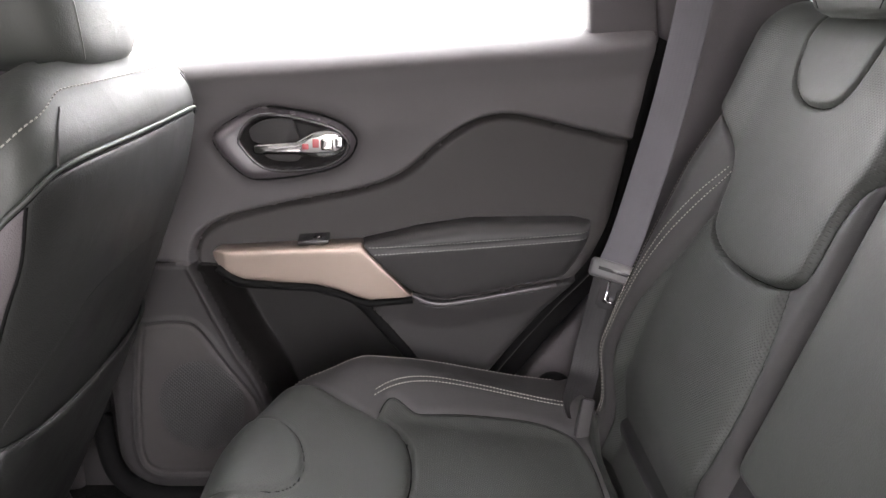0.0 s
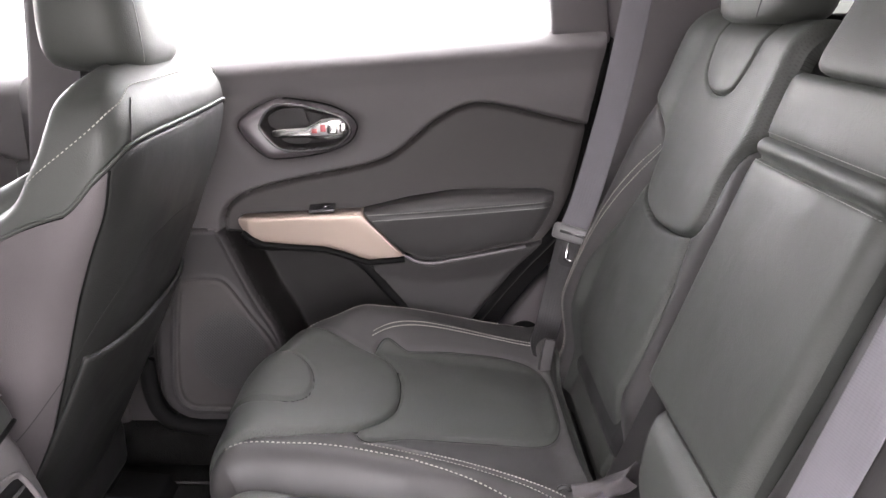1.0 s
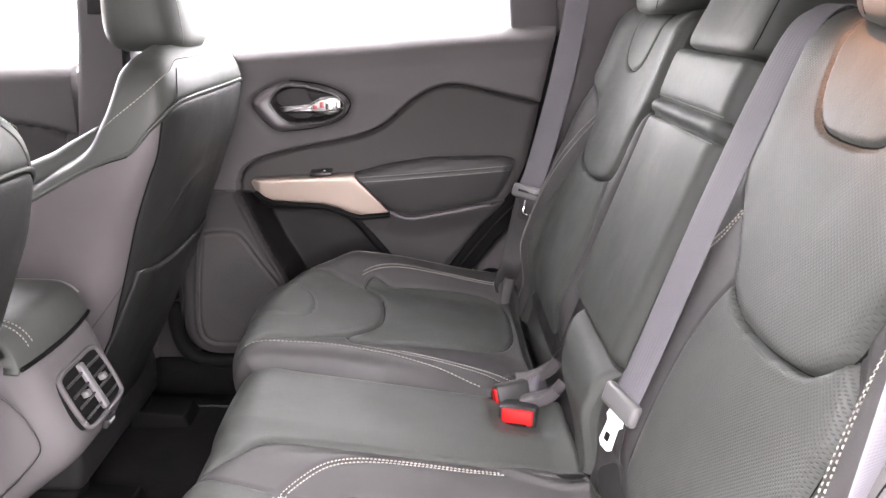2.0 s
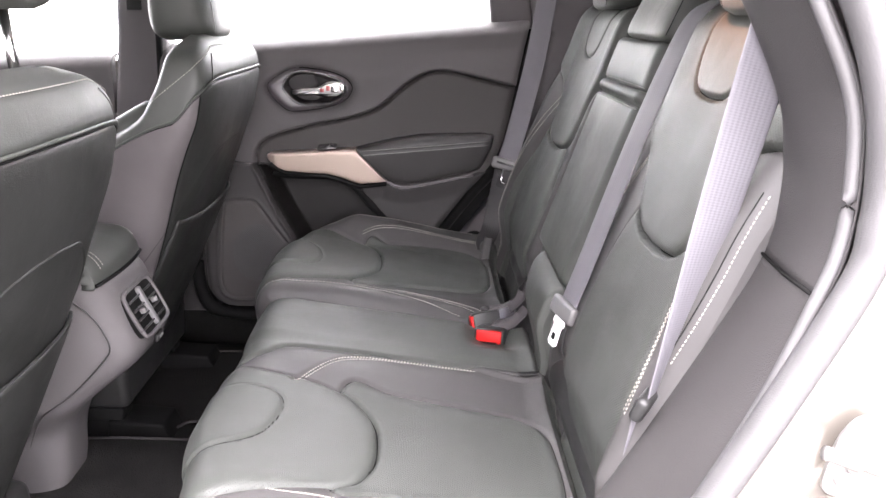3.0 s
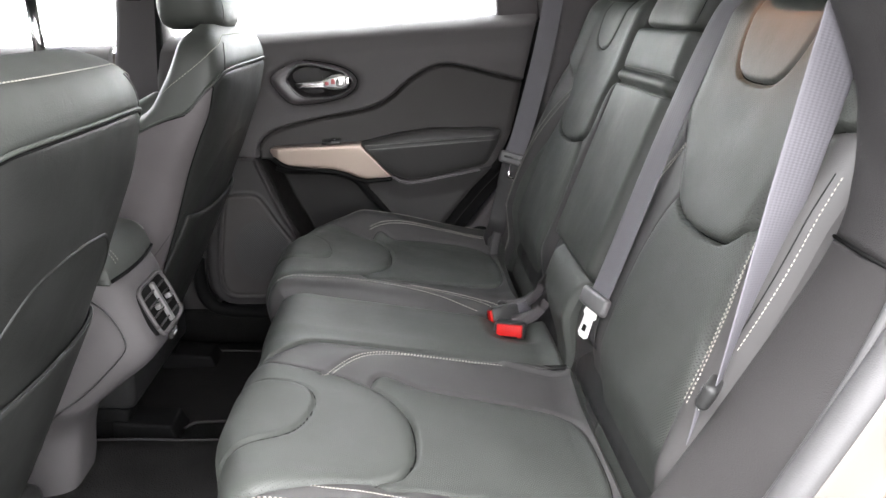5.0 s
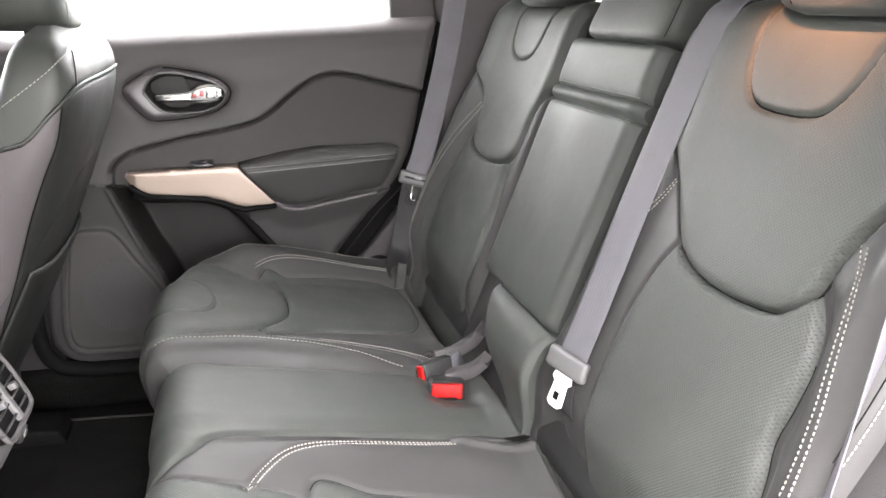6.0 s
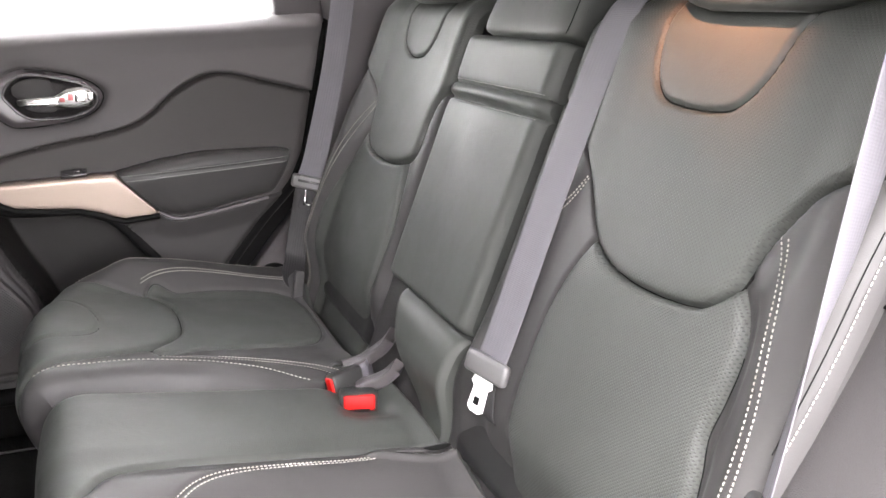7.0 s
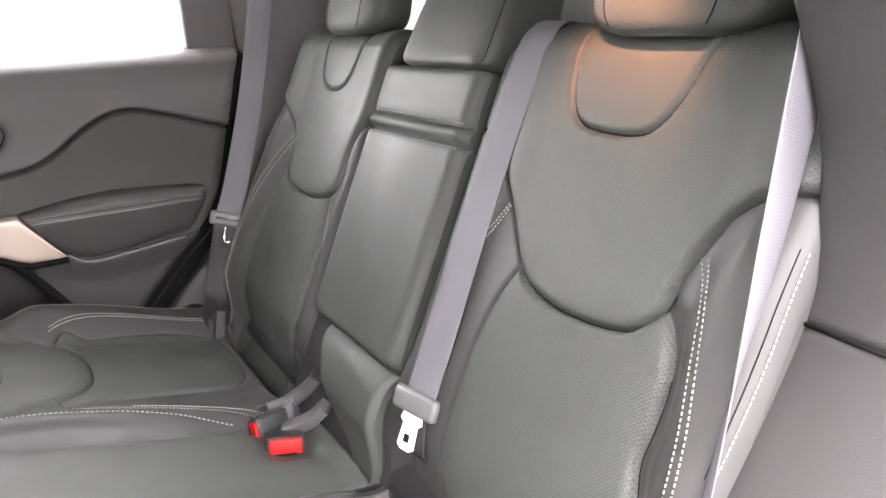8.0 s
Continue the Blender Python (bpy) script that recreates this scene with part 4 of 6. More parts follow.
def door_height_xz(P):
    """How far the trim stands into the cabin."""
    x, z = P[:, 0], P[:, 1]
    lab = door_region_xz(P)
    dc = away(P, CREASE)
    top = belt_z(x) - z
    h = -0.012 * ramp(-top, -0.115, -0.060)
    q = np.clip(1 - top / 0.034, 0, 1)
    h -= 0.085 * (1 - np.sqrt(np.clip(1 - q * q * 0.98, 0, 1)))
    h += np.where(lab == 1, 0.007 * np.exp(-dc / 0.02), 0)
    h -= 0.013 * groove(dc, 0.0042)
    h -= np.where(np.isin(lab, (2,)), 0.006, 0)
    h += np.where(np.isin(lab, (3, 6, 9)), 0.010 * ramp(away(P, RIDGE), 0.0, 0.01) + 0.004, 0)
    dr = away(P, RIDGE)
    h += 0.006 * groove(dr - 0.006, 0.005) * np.isin(lab, (3, 6, 9))
    dp = away(P, POCKET)
    h -= np.where(lab == 4, 0.078 * ramp(np.minimum(dp, dr * 0.9), 0.0, 0.024), 0)
    h += np.where(lab == 5, 0.012 - 0.010 * ramp(away(P, LEDGE), 0.0, 0.05), 0)
    h -= np.where((lab == 3) | ((lab == 1) & (x < -0.07)), 0.005 * groove(z - 0.492, 0.0026), 0)
    ds = signed(P, SPK)
    h += np.where(np.isin(lab, (3, 6, 9)), 0.0035 * groove(ds - 0.004, 0.0035) - 0.003 * groove(ds + 0.003, 0.003), 0)
    db = signed(P, BEZEL)
    h += np.where(np.isin(lab, (1, 8)), -0.006 * groove(db, 0.012) - 0.006 * groove(db, 0.0035), 0)
    bowl = signed(P, CUP)
    h += np.where((db < 0) & (bowl > 0), 0.010 * np.clip(-db / 0.012, 0, 1) * (1 - 0.3 * ramp(-bowl, -0.02, 0)), 0)
    h += np.where(lab == 7, -0.030 * ramp(-bowl, 0.0, 0.012) + 0.006, 0)
    # soft sweep from the handle towards the rear of the upper trim
    h += np.where(lab == 1, 0.006 * np.exp(-((z - 0.705 - 0.02 * np.sin(x * 9)) / 0.045) ** 2) * ramp(-x, -0.34, 0.05), 0)
    q = np.clip((0.025 - (door_back(z) - x)) / 0.025, 0, 0.99)
    h -= 0.022 * (1 - np.sqrt(1 - q * q))
    q = np.clip((0.02 - (x - door_front(z))) / 0.02, 0, 0.99)
    h -= 0.020 * (1 - np.sqrt(1 - q * q))
    return h


def door_surface(L):
    p = np.asarray(L, float)
    h = door_height_xz(p)
    return np.stack([p[:, 0], DY - h, p[:, 1]], axis=1), np.tile((0.0, -1.0, 0.0), (len(p), 1))


def strip(name, xs, lo, hi, depth, y0, mat, parent, label="", power=2.6, lift=0.0, ends=(1.0, 1.0), n=26, lip=None):
    """A long rounded form on the door between a lower and an upper line, standing depth into the cabin."""
    rows = []
    for i, x in enumerate(xs):
        f = i / (len(xs) - 1)
        e = min(1.0, ends[0] + (1 - ends[0]) * math.sqrt(min(1, f / 0.12)), ends[1] + (1 - ends[1]) * math.sqrt(min(1, (1 - f) / 0.05)))
        row = []
        for g in np.linspace(-1, 1, n):
            b = (1 - abs(g) ** power) ** (1 / power)
            z = lo[i] + (hi[i] - lo[i]) * (g + 1) / 2
            extra = lip(x, z) if lip else 0.0
            row.append((x, y0 - (depth * b * (1 + lift * g)) * e - extra * b, z))
        rows.append(row)
    v, f = sheet(np.array(rows), 0.006)
    return mesh_part(name, v, f, mat, parent, label)


def far_door():
    t = thing("rear_door", "closed rear door with grey-black trim and bronze pull handle", "car door")
    us = np.linspace(0, 1, 300)
    vs = np.linspace(0, 1, 250)

    def place(u, v, h):
        x, z = door_xz(u, v)
        return x, DY - h, z

    def xz(P):
        return np.stack(door_xz(P[:, 0], P[:, 1]), axis=1)

    made = relief(t, us, vs, place, lambda P: door_height_xz(xz(P)), lambda P: door_region_xz(xz(P)),
                  {1: ("upper_trim", SOFT_TRIM, "soft grey-black upper door trim"), 2: ("inset_panel", INSET_TRIM, "matte inset panel"),
                   3: ("speaker_panel", HARD_TRIM, ""), 4: ("map_pocket", SHADED_POCKET, "deep moulded map pocket"),
                   5: ("lower_panel", HARD_TRIM, ""), 6: ("speaker_cover", INSET_TRIM, "matte speaker cover"), 9: ("speaker_grille", GRILLE, "perforated speaker grille"),
                   7: ("handle_cup", HARD_TRIM, "dark recess behind the handle")
                   , 8: ("handle_bezel", BEZEL_TRIM, "satin grey handle surround")}, 0.03, False,
                  (CREASE, RIDGE, POCKET, LEDGE, np.vstack([SPK, SPK[:1]]), np.vstack([DISC, DISC[:1]]), np.vstack([CUP, CUP[:1]]), np.vstack([BEZEL, BEZEL[:1]])), xz, door_uv, 0.0031)
    # metre coordinates for the grille
    me = made[9].data
    co = np.empty(len(me.vertices) * 3)
    me.vertices.foreach_get("co", co)
    co = co.reshape(-1, 3)
    idx = np.empty(len(me.loops), dtype=np.int32)
    me.loops.foreach_get("vertex_index", idx)
    me.uv_layers[0].data.foreach_set("uv", co[idx][:, [0, 2]].astype(np.float32).ravel())

    # satin bronze pull
    xs = np.concatenate([np.linspace(-0.049, -0.02, 14), np.linspace(-0.015, 0.168, 40), np.linspace(0.171, 0.243, 24)])
    hi = np.interp(xs, [-0.049, -0.042, 0.168, 0.243], [0.514, 0.5195, 0.5320, 0.4500])
    lo = np.interp(xs, [-0.049, -0.040, -0.022, -0.005, 0.05, 0.10, 0.135, 0.160, 0.180, 0.243], [0.509, 0.496, 0.482, 0.4740, 0.4690, 0.4660, 0.4570, 0.4465, 0.4415, 0.4480])
    pull = strip("pull_handle", xs, lo, hi, 0.034, DY + 0.006, BRONZE, t, "satin bronze door pull", 9.0, 0.04, (0.5, 0.8))
    # black tubes stand in for the shade under the pull and pocket edge
    tube("pull_shade", [(x, DY - 0.026, z - 0.002) for x, z in zip(xs[4:], lo[4:])], 0.006, BLACK_RUBBER, pull, "black strip for the shade under the pull", 8)
    shade_line = POCKET[(POCKET[:, 0] > -0.035) & (POCKET[:, 1] > 0.30)]
    tube("pocket_shade", [(x - 0.002, DY + 0.004, z - 0.009) for x, z in shade_line], 0.0105, BLACK_RUBBER, t, "black strip for the shade at the top of the pocket", 10)

    # padded armrest
    zs = np.linspace(-1, 1, 34)
    rows = []
    for u in np.linspace(0, 1, 90):
        row = []
        for g in zs:
            f = (g + 1) / 2
            x1 = 0.506 - 0.035 * (1 - f) ** 2
            zz0 = np.interp(0.245 + (x1 - 0.245) * u, [0.24, 0.265, 0.29, 0.34, 0.475, 0.51], [0.452, 0.4415, 0.4385, 0.446, 0.476, 0.486])
            zz1 = np.interp(0.17 + (x1 - 0.17) * u, [0.17, 0.25, 0.33, 0.48, 0.51], [0.5330, 0.5530, 0.5660, 0.5690, 0.562])
            z = zz0 + (zz1 - zz0) * f
            x0 = 0.246 - 0.076 * np.clip((z - 0.449) / 0.083, 0, 1)
            x = x0 + (x1 - x0) * u
            b = (1 - abs(g) ** 3.2) ** (1 / 3.2)
            e = math.sqrt(max(0.0, 1 - max(0.0, (u - 0.92) / 0.08) ** 2))
            seam = 0.5225 + (x - 0.176) * 0.085
            y = DY + 0.008 - (0.022 + 0.030 * f + 0.004 * math.sin(u * 3)) * b * (0.25 + 0.75 * e) + 0.003 * math.exp(-((z - seam) / 0.0025) ** 2)
            row.append((x, y, z))
        rows.append(row)
    R = np.array(rows)
    v, f = sheet(R, 0.006)
    arm = mesh_part("armrest", v, f, VINYL, t, "padded armrest with twin stitching")
    for off in (0.0045, -0.0055):
        line = []
        for i in range(1, 88):
            x = R[i, :, 0]
            k = int(np.argmin(np.abs(R[i, :, 2] - (0.5225 + (R[i, 17, 0] - 0.176) * 0.085 + off))))
            k = max(1, min(k, 32))
            zt = 0.5225 + (R[i, k, 0] - 0.176) * 0.085 + off
            line.append([np.interp(zt, R[i, :, 2], R[i, :, j]) for j in range(3)])
        line = np.array(line)
        stitches(arm, np.stack([line[:, 0], np.arange(len(line)) * 0.0], axis=1),
                 lambda L, q=line: (np.stack([np.interp(L[:, 0], q[:, 0], q[:, j]) for j in range(3)], axis=1), np.tile((0.0, -0.95, 0.3), (len(L), 1))),
                 THREAD_DARK, 0.0052, 0.0038, 0.0012)
    # highlight on the ledge under the armrest, put in as a paler strip
    tube("edge_highlight", [(x, DY - 0.0115, z) for x, z in LEDGE[8:-9]], 0.0030, BEZEL_TRIM, t, "pale strip for the highlight on the ledge", 8)

    # window switch
    sw = part("window_switch", block((0.046, 0.030, 0.006), Matrix.Translation((0.098, DY - 0.006, 0.5335)) @ pose(0, 0, 0, 10, -4, 0), 0.002, 2), GLOSS_PLASTIC, t,
              "black window switch")
    part("rocker", block((0.016, 0.016, 0.005), Matrix.Translation((0.104, DY - 0.008, 0.5365)) @ pose(0, 0, 0, 24, -4, 0), 0.002, 2), GLOSS_PLASTIC, sw)
    part("rocker_tip", block((0.005, 0.003, 0.0015), Matrix.Translation((0.106, DY - 0.0155, 0.5392)) @ pose(0, 0, 0, 24, -4, 0), 0.0008, 2), CHROME, sw, "bright tip of the rocker")

    # inner latch: chrome lever over two grey plates in the cup, with a lock slide in its head
    rings = []
    for x, z0, w, d in ((0.016, 0.6640, 0.0045, 0.003), (0.020, 0.6640, 0.0068, 0.006), (0.035, 0.6645, 0.0080, 0.007), (0.055, 0.6655, 0.0088, 0.008),
                        (0.078, 0.6668, 0.0098, 0.008), (0.088, 0.6690, 0.0138, 0.008), (0.102, 0.6718, 0.0190, 0.009), (0.120, 0.6738, 0.0205, 0.009), (0.133, 0.6748, 0.0190, 0.008),
                        (0.142, 0.6752, 0.0140, 0.006), (0.147, 0.6752, 0.0070, 0.004)):
        q = np.linspace(0, 2 * math.pi, 24, endpoint=False)
        c, n = np.sin(q), np.cos(q)
        rings.append(np.stack([np.full(24, x), DY - 0.004 - d * np.sign(c) * np.abs(c) ** 0.6, z0 + w * np.sign(n) * np.abs(n) ** 0.8], axis=1))
    lever = loft("handle", rings, CHROME, t, "chrome door handle")
    part("lock_recess", slab(spline([(0.084, 0.6645), (0.094, 0.679), (0.112, 0.685), (0.134, 0.685), (0.142, 0.676), (0.134, 0.665), (0.108, 0.6625)], 6, True), 0.003, "y", DY - 0.0150, 0.001),
         STEEL, lever, "satin recess of the lock slide")
    part("lock_slide", block((0.018, 0.006, 0.017), Matrix.Translation((0.1215, DY - 0.0165, 0.6745)), 0.005, 4), CHROME, lever, "chrome lock slide")
    part("red_mark", block((0.009, 0.002, 0.0125), Matrix.Translation((0.1060, DY - 0.0158, 0.6755)), 0.0009, 2), RED_MARK, lever, "red unlocked mark")
    part("red_mark", block((0.009, 0.002, 0.0080), Matrix.Translation((0.0915, DY - 0.0152, 0.6705)), 0.0009, 2), RED_MARK, lever, "red unlocked mark")
    part("lock_button", block((0.012, 0.006, 0.016), Matrix.Translation((0.1385, DY - 0.0140, 0.6770)), 0.004, 4), CHROME, lever)
    part("lever_plate", slab(spline([(0.0105, 0.688), (0.018, 0.698), (0.030, 0.7035), (0.046, 0.707), (0.070, 0.706), (0.0765, 0.693), (0.078, 0.676), (0.022, 0.672)], 6, True), 0.006, "y", DY + 0.001, 0.002),
         HARD_TRIM, t, "dark grey plate")
    part("lever_plate", slab(spline([(0.030, 0.656), (0.038, 0.650), (0.050, 0.6465), (0.074, 0.6465), (0.081, 0.652), (0.080, 0.659), (0.034, 0.659)], 6, True), 0.006, "y", DY + 0.001, 0.002),
         HARD_TRIM, t, "dark grey plate")
    ring = np.stack([CUP[:, 0], np.full(len(CUP), DY - 0.0095), CUP[:, 1]], axis=1)
    tube("bezel_rim", np.vstack([ring, ring[:1]]), 0.0026, GLOSS_PLASTIC, t, "dark rim of the handle cup", 8)
    ring, _ = door_surface(BEZEL)
    tube("bezel_gap", np.vstack([ring, ring[:1]]) + np.array((0, -0.0006, 0)), 0.0017, BLACK_RUBBER, t, "dark gap round the handle surround", 6)
    # window seal along the belt, glass and outer skin
    xs = np.linspace(-0.30, 0.585, 30)
    tube("belt_seal", [(x, DY + 0.112, belt_z(x) - 0.016) for x in xs], 0.006, BLACK_RUBBER, t, "black window seal", 8)
    g = part("window_glass", slab([(-0.30, 0.72), (0.520, 0.74), (0.500, 1.06), (0.40, 1.11), (-0.26, 1.13)], 0.004, "y", DY + 0.118, 0), GLASS, t, "clear side window")
    g.visible_shadow = False
    part("outer_skin", slab([(-0.31, 0.02), (0.24, 0.02), (0.55, 0.42), (0.60, 0.80), (-0.31, 0.74)], 0.02, "y", DY + 0.135, 0.004), PAINT, t, "pale beige outer door skin")
    # rear window frame post
    part("window_post", slab([(0.500, 0.800), (0.600, 0.815), (0.560, 1.10), (0.470, 1.10)], 0.05, "y", DY + 0.055, 0.006), PILLAR_TRIM, t, "grey window frame post")
    return t


rear_door = far_door()


# ---- far front door, seen beyond the front seat
def front_door():
    t = thing("front_door", "closed front door with grey-black trim beyond the seat", "car door")
    line = spline([(-1.3, 0.66), (-0.9, 0.645), (-0.55, 0.622), (-0.44, 0.598)], 10)

    def hz(P):
        x, v = P[:, 0], P[:, 1]
        z = 0.10 + (0.748 + 0.03 * (x + 0.45) - 0.10) * v
        top = 0.748 + 0.03 * (x + 0.45) - z
        q = np.clip(1 - top / 0.034, 0, 1)
        h = -0.05 * (1 - np.sqrt(np.clip(1 - q * q * 0.98, 0, 1)))
        d = z - np.interp(x, line[:, 0], line[:, 1])
        h -= 0.014 * groove(d, 0.006) + np.where(d < 0, 0.010, 0)
        return h, z

    def place(u, v, h):
        _, z = hz(np.stack([u, v], axis=1))
        return u, 0.690 - h, z

    relief(t, np.linspace(-1.3, -0.425, 110), np.linspace(0, 1, 110), place, lambda P: hz(P)[0],
           lambda P: np.where(hz(P)[1] > np.interp(P[:, 0], line[:, 0], line[:, 1]), 1, 2),
           {1: ("upper_trim", SOFT_TRIM, "soft grey-black upper door trim"), 2: ("lower_trim", INSET_TRIM, "")}, 0.03)
    g = part("window_glass", slab([(-1.3, 0.70), (-0.40, 0.72), (-0.40, 1.12), (-0.9, 1.10)], 0.004, "y", 0.752, 0), GLASS, t, "clear side window")
    g.visible_shadow = False
    part("outer_skin", slab([(-1.3, 0.02), (-0.41, 0.02), (-0.41, 0.735), (-1.3, 0.70)], 0.02, "y", 0.775, 0.004), PAINT, t, "pale beige outer door skin")
    return t


front_door()

# ---- car body: floor, pillars, roof
def structure(ob, label):
    return tagged(ob, label, "", "", "structure")


structure(part("floor", block((2.9, 1.50, 0.03), Matrix.Translation((0.05, 0.0, -0.012)), 0.004, 2), CARPET), "black carpeted car floor")


def carpet_fold():
    t = thing("centre_tunnel", "black carpeted tunnel along the cabin floor", "tunnel", "", "structure")
    rows = []
    for x in np.linspace(-1.2, 0.12, 30):
        rows.append([(x, y, 0.004 + 0.045 * math.exp(-(y / 0.13) ** 4)) for y in np.linspace(-0.24, 0.24, 30)])
    v, f = sheet(rows, -0.004)
    mesh_part("tunnel_carpet", v, f, CARPET, t)
    return t


carpet_fold()


def floor_mat(y0, y1, label):
    """A carpet mat laid over the floor and the tunnel; its front corner is cut back."""
    t = thing("floor_mat", label, "floor mat", "floor mats")

    def top(x, y):
        return 0.0125 + 0.048 * math.exp(-(y / 0.13) ** 4) + 0.002 * math.sin(x * 21 + y * 9)

    def low(x):
        return y0 - 0.040 * (1 - ramp(np.array([x]), -0.195, -0.160)[0])

    rows = []
    for x in np.linspace(-0.36, 0.06, 40):
        a = low(x)
        rows.append([(x, a + (y1 - a) * f, top(x, a + (y1 - a) * f)) for f in np.linspace(0, 1, 40)])
    v, f = sheet(rows, 0.006)
    mesh_part("mat", v, f, MAT_CARPET, t)
    ln = [(x, low(x)) for x in np.linspace(-0.36, 0.06, 60)] + [(0.06, y1), (-0.36, y1)]
    tube("edging", [(a, b, top(a, b) + 0.002) for a, b in even(np.array(ln), 0.012)], 0.0026, HARD_TRIM, t, "stitched black edging", 6)
    return t


floor_mat(-0.245, 0.100, "black carpet mat over the tunnel and near footwell")
floor_mat(0.230, 0.580, "black carpet floor mat in the far footwell")


# roof and headliner
def roof():
    rows = []
    for x in np.linspace(-1.3, 1.55, 30):
        rows.append([(x, y, 1.185 - 0.05 * (abs(y) / 0.62) ** 3 - 0.03 * ((x - 0.1) / 1.4) ** 2) for y in np.linspace(-0.62, 0.62, 20)])
    v, f = sheet(rows, 0.03)
    ob = mesh_part("ceiling", v, f, HEADLINER)
    structure(ob, "light grey cloth headliner")


roof()


# far B pillar with its belt guide
bp = thing("pillar_far", "grey-black pillar trim between the far doors", "pillar", "", "structure")
part("pillar_cover", slab([(-0.435, 0.02), (-0.300, 0.02), (-0.292, 0.55), (-0.283, 0.80), (-0.268, 1.14), (-0.370, 1.14), (-0.398, 0.80), (-0.428, 0.55)], 0.10, "y", 0.672, 0.016),
     PILLAR_TRIM, bp)
part("belt_slot", slab([(-0.365, 0.85), (-0.330, 0.85), (-0.318, 1.08), (-0.350, 1.08)], 0.006, "y", 0.668, 0.002), DARK_PLASTIC, bp, "black belt guide slot")
part("door_seal", block((0.014, 0.02, 0.75), Matrix.Translation((-0.302, 0.668, 0.62)) @ pose(0, 0, 0, 0, 2.5, 0), 0.006, 3), BLACK_RUBBER, bp, "black door seal")

# far C pillar: moulded cover behind the door, down to the wheel arch
cp = thing("rear_pillar_far", "grey-black moulded cover behind the far door", "pillar", "", "structure")
rows = []
for z in np.linspace(0.10, 1.14, 60):
    x0 = float(door_back(np.array([z]))[0]) + 0.072 - 0.030 * min(1, max(0, (z - 0.42) / 0.25)) if z < 0.82 else 0.598 - 0.20 * (z - 0.82)
    x1 = 0.80 if z < 0.86 else 0.80 - 0.16 * (z - 0.86)
    y0 = 0.712
    row = []
    for f in np.linspace(0, 1, 30):
        x = x0 + (x1 - x0) * f
        bulge = 0.060 * math.exp(-((z - 0.30) / 0.16) ** 2) * (1 - f) ** 0.5 * min(1, f / 0.15)
        y = y0 - 0.020 * min(1, f / 0.12) ** 0.5 - bulge - 0.02 * f
        row.append((x, y, z))
    rows.append(row)
v, f = sheet(rows, -0.02)
mesh_part("pillar_cover", v, f, PILLAR_TRIM, cp)
bm = bmesh.new()
bmesh.ops.create_uvsphere(bm, u_segments=24, v_segments=14, radius=1.0)
bmesh.ops.transform(bm, matrix=Matrix.Translation((0.462, 0.622, 0.300)) @ Matrix.Diagonal((0.030, 0.030, 0.026, 1)), verts=bm.verts)
part("anchor_recess", bm, BLACK_RUBBER, cp, "black recess at the belt anchor")
part("belt_guide", slab([(0.596, 0.925), (0.655, 0.930), (0.650, 0.965), (0.592, 0.96)], 0.02, "y", 0.640, 0.005), DARK_PLASTIC, cp, "black belt guide")
# dark door seal in the gap
seal = [(float(door_back(np.array([z]))[0]) + 0.020, 0.716, z) for z in np.linspace(0.10, 0.86, 60)]
ds = tube("door_seal_far", seal, 0.016, BLACK_RUBBER, None, "", 10)
structure(ds, "black rubber seal round the far door")
# a flat black sheet backs the gap
rows = [[(float(door_back(np.array([z]))[0]) - 0.03 + 0.14 * f, 0.742, z) for f in (0.0, 0.5, 1.0)] for z in np.linspace(0.06, 0.88, 40)]
v, f = sheet(rows, -0.01)
structure(mesh_part("door_gap_far", v, f, BLACK_RUBBER), "black sheet backing the gap behind the far door")
low = spline([(-0.240, 0.655, 0.47), (-0.246, 0.655, 0.30), (-0.244, 0.655, 0.18), (-0.224, 0.655, 0.118), (-0.170, 0.655, 0.094), (0.0, 0.655, 0.090), (0.21, 0.655, 0.090)], 10)
structure(tube("door_seal_far", low, 0.016, BLACK_RUBBER, None, "", 10), "black rubber seal under the far door")
structure(part("sill_far", block((0.75, 0.12, 0.085), Matrix.Translation((0.0, 0.705, 0.045)), 0.02, 3), CARPET), "black carpeted door sill")
# upper side frames over the windows, and the rear of the shell
for y, n in ((0.70, "roof_rail_far"), (-0.70, "roof_rail_near")):
    structure(part(n, block((2.6, 0.14, 0.07), Matrix.Translation((0.1, y, 1.145)), 0.02, 3), HEADLINER), "light grey roof rail trim")
for y, n in ((0.75, "quarter_far"), (-0.76, "quarter_near")):
    structure(part(n, slab([(0.80, -0.1), (1.55, -0.1), (1.55, 0.88), (0.80, 0.86)], 0.05, "y", y, 0.004), HARD_TRIM), "black cargo area side trim")
structure(part("tailgate", slab([(-0.72, -0.1), (0.72, -0.1), (0.72, 0.86), (-0.72, 0.86)], 0.05, "x", 1.55, 0.004), HARD_TRIM), "black tailgate trim")
structure(part("dashboard", slab([(-0.74, -0.1), (0.74, -0.1), (0.74, 0.72), (-0.74, 0.72)], 0.3, "x", -1.5, 0.02), HARD_TRIM), "black dashboard")
structure(part("cargo_floor", block((0.75, 1.4, 0.03), Matrix.Translation((1.18, 0, 0.25)), 0.004, 2), CARPET), "black carpeted cargo floor")
for y, n in ((0.70, "tail_pillar_far"), (-0.70, "tail_pillar_near")):
    structure(part(n, slab([(1.15, 0.86), (1.55, 0.86), (1.45, 1.14), (1.25, 1.14)], 0.08, "y", y - 0.04, 0.01), PILLAR_TRIM), "grey rear pillar trim")
structure(part("kick_panel_far", block((0.24, 0.10, 0.62), Matrix.Translation((-0.335, 0.735, 0.30)), 0.02, 3), HARD_TRIM), "black plastic kick panel")

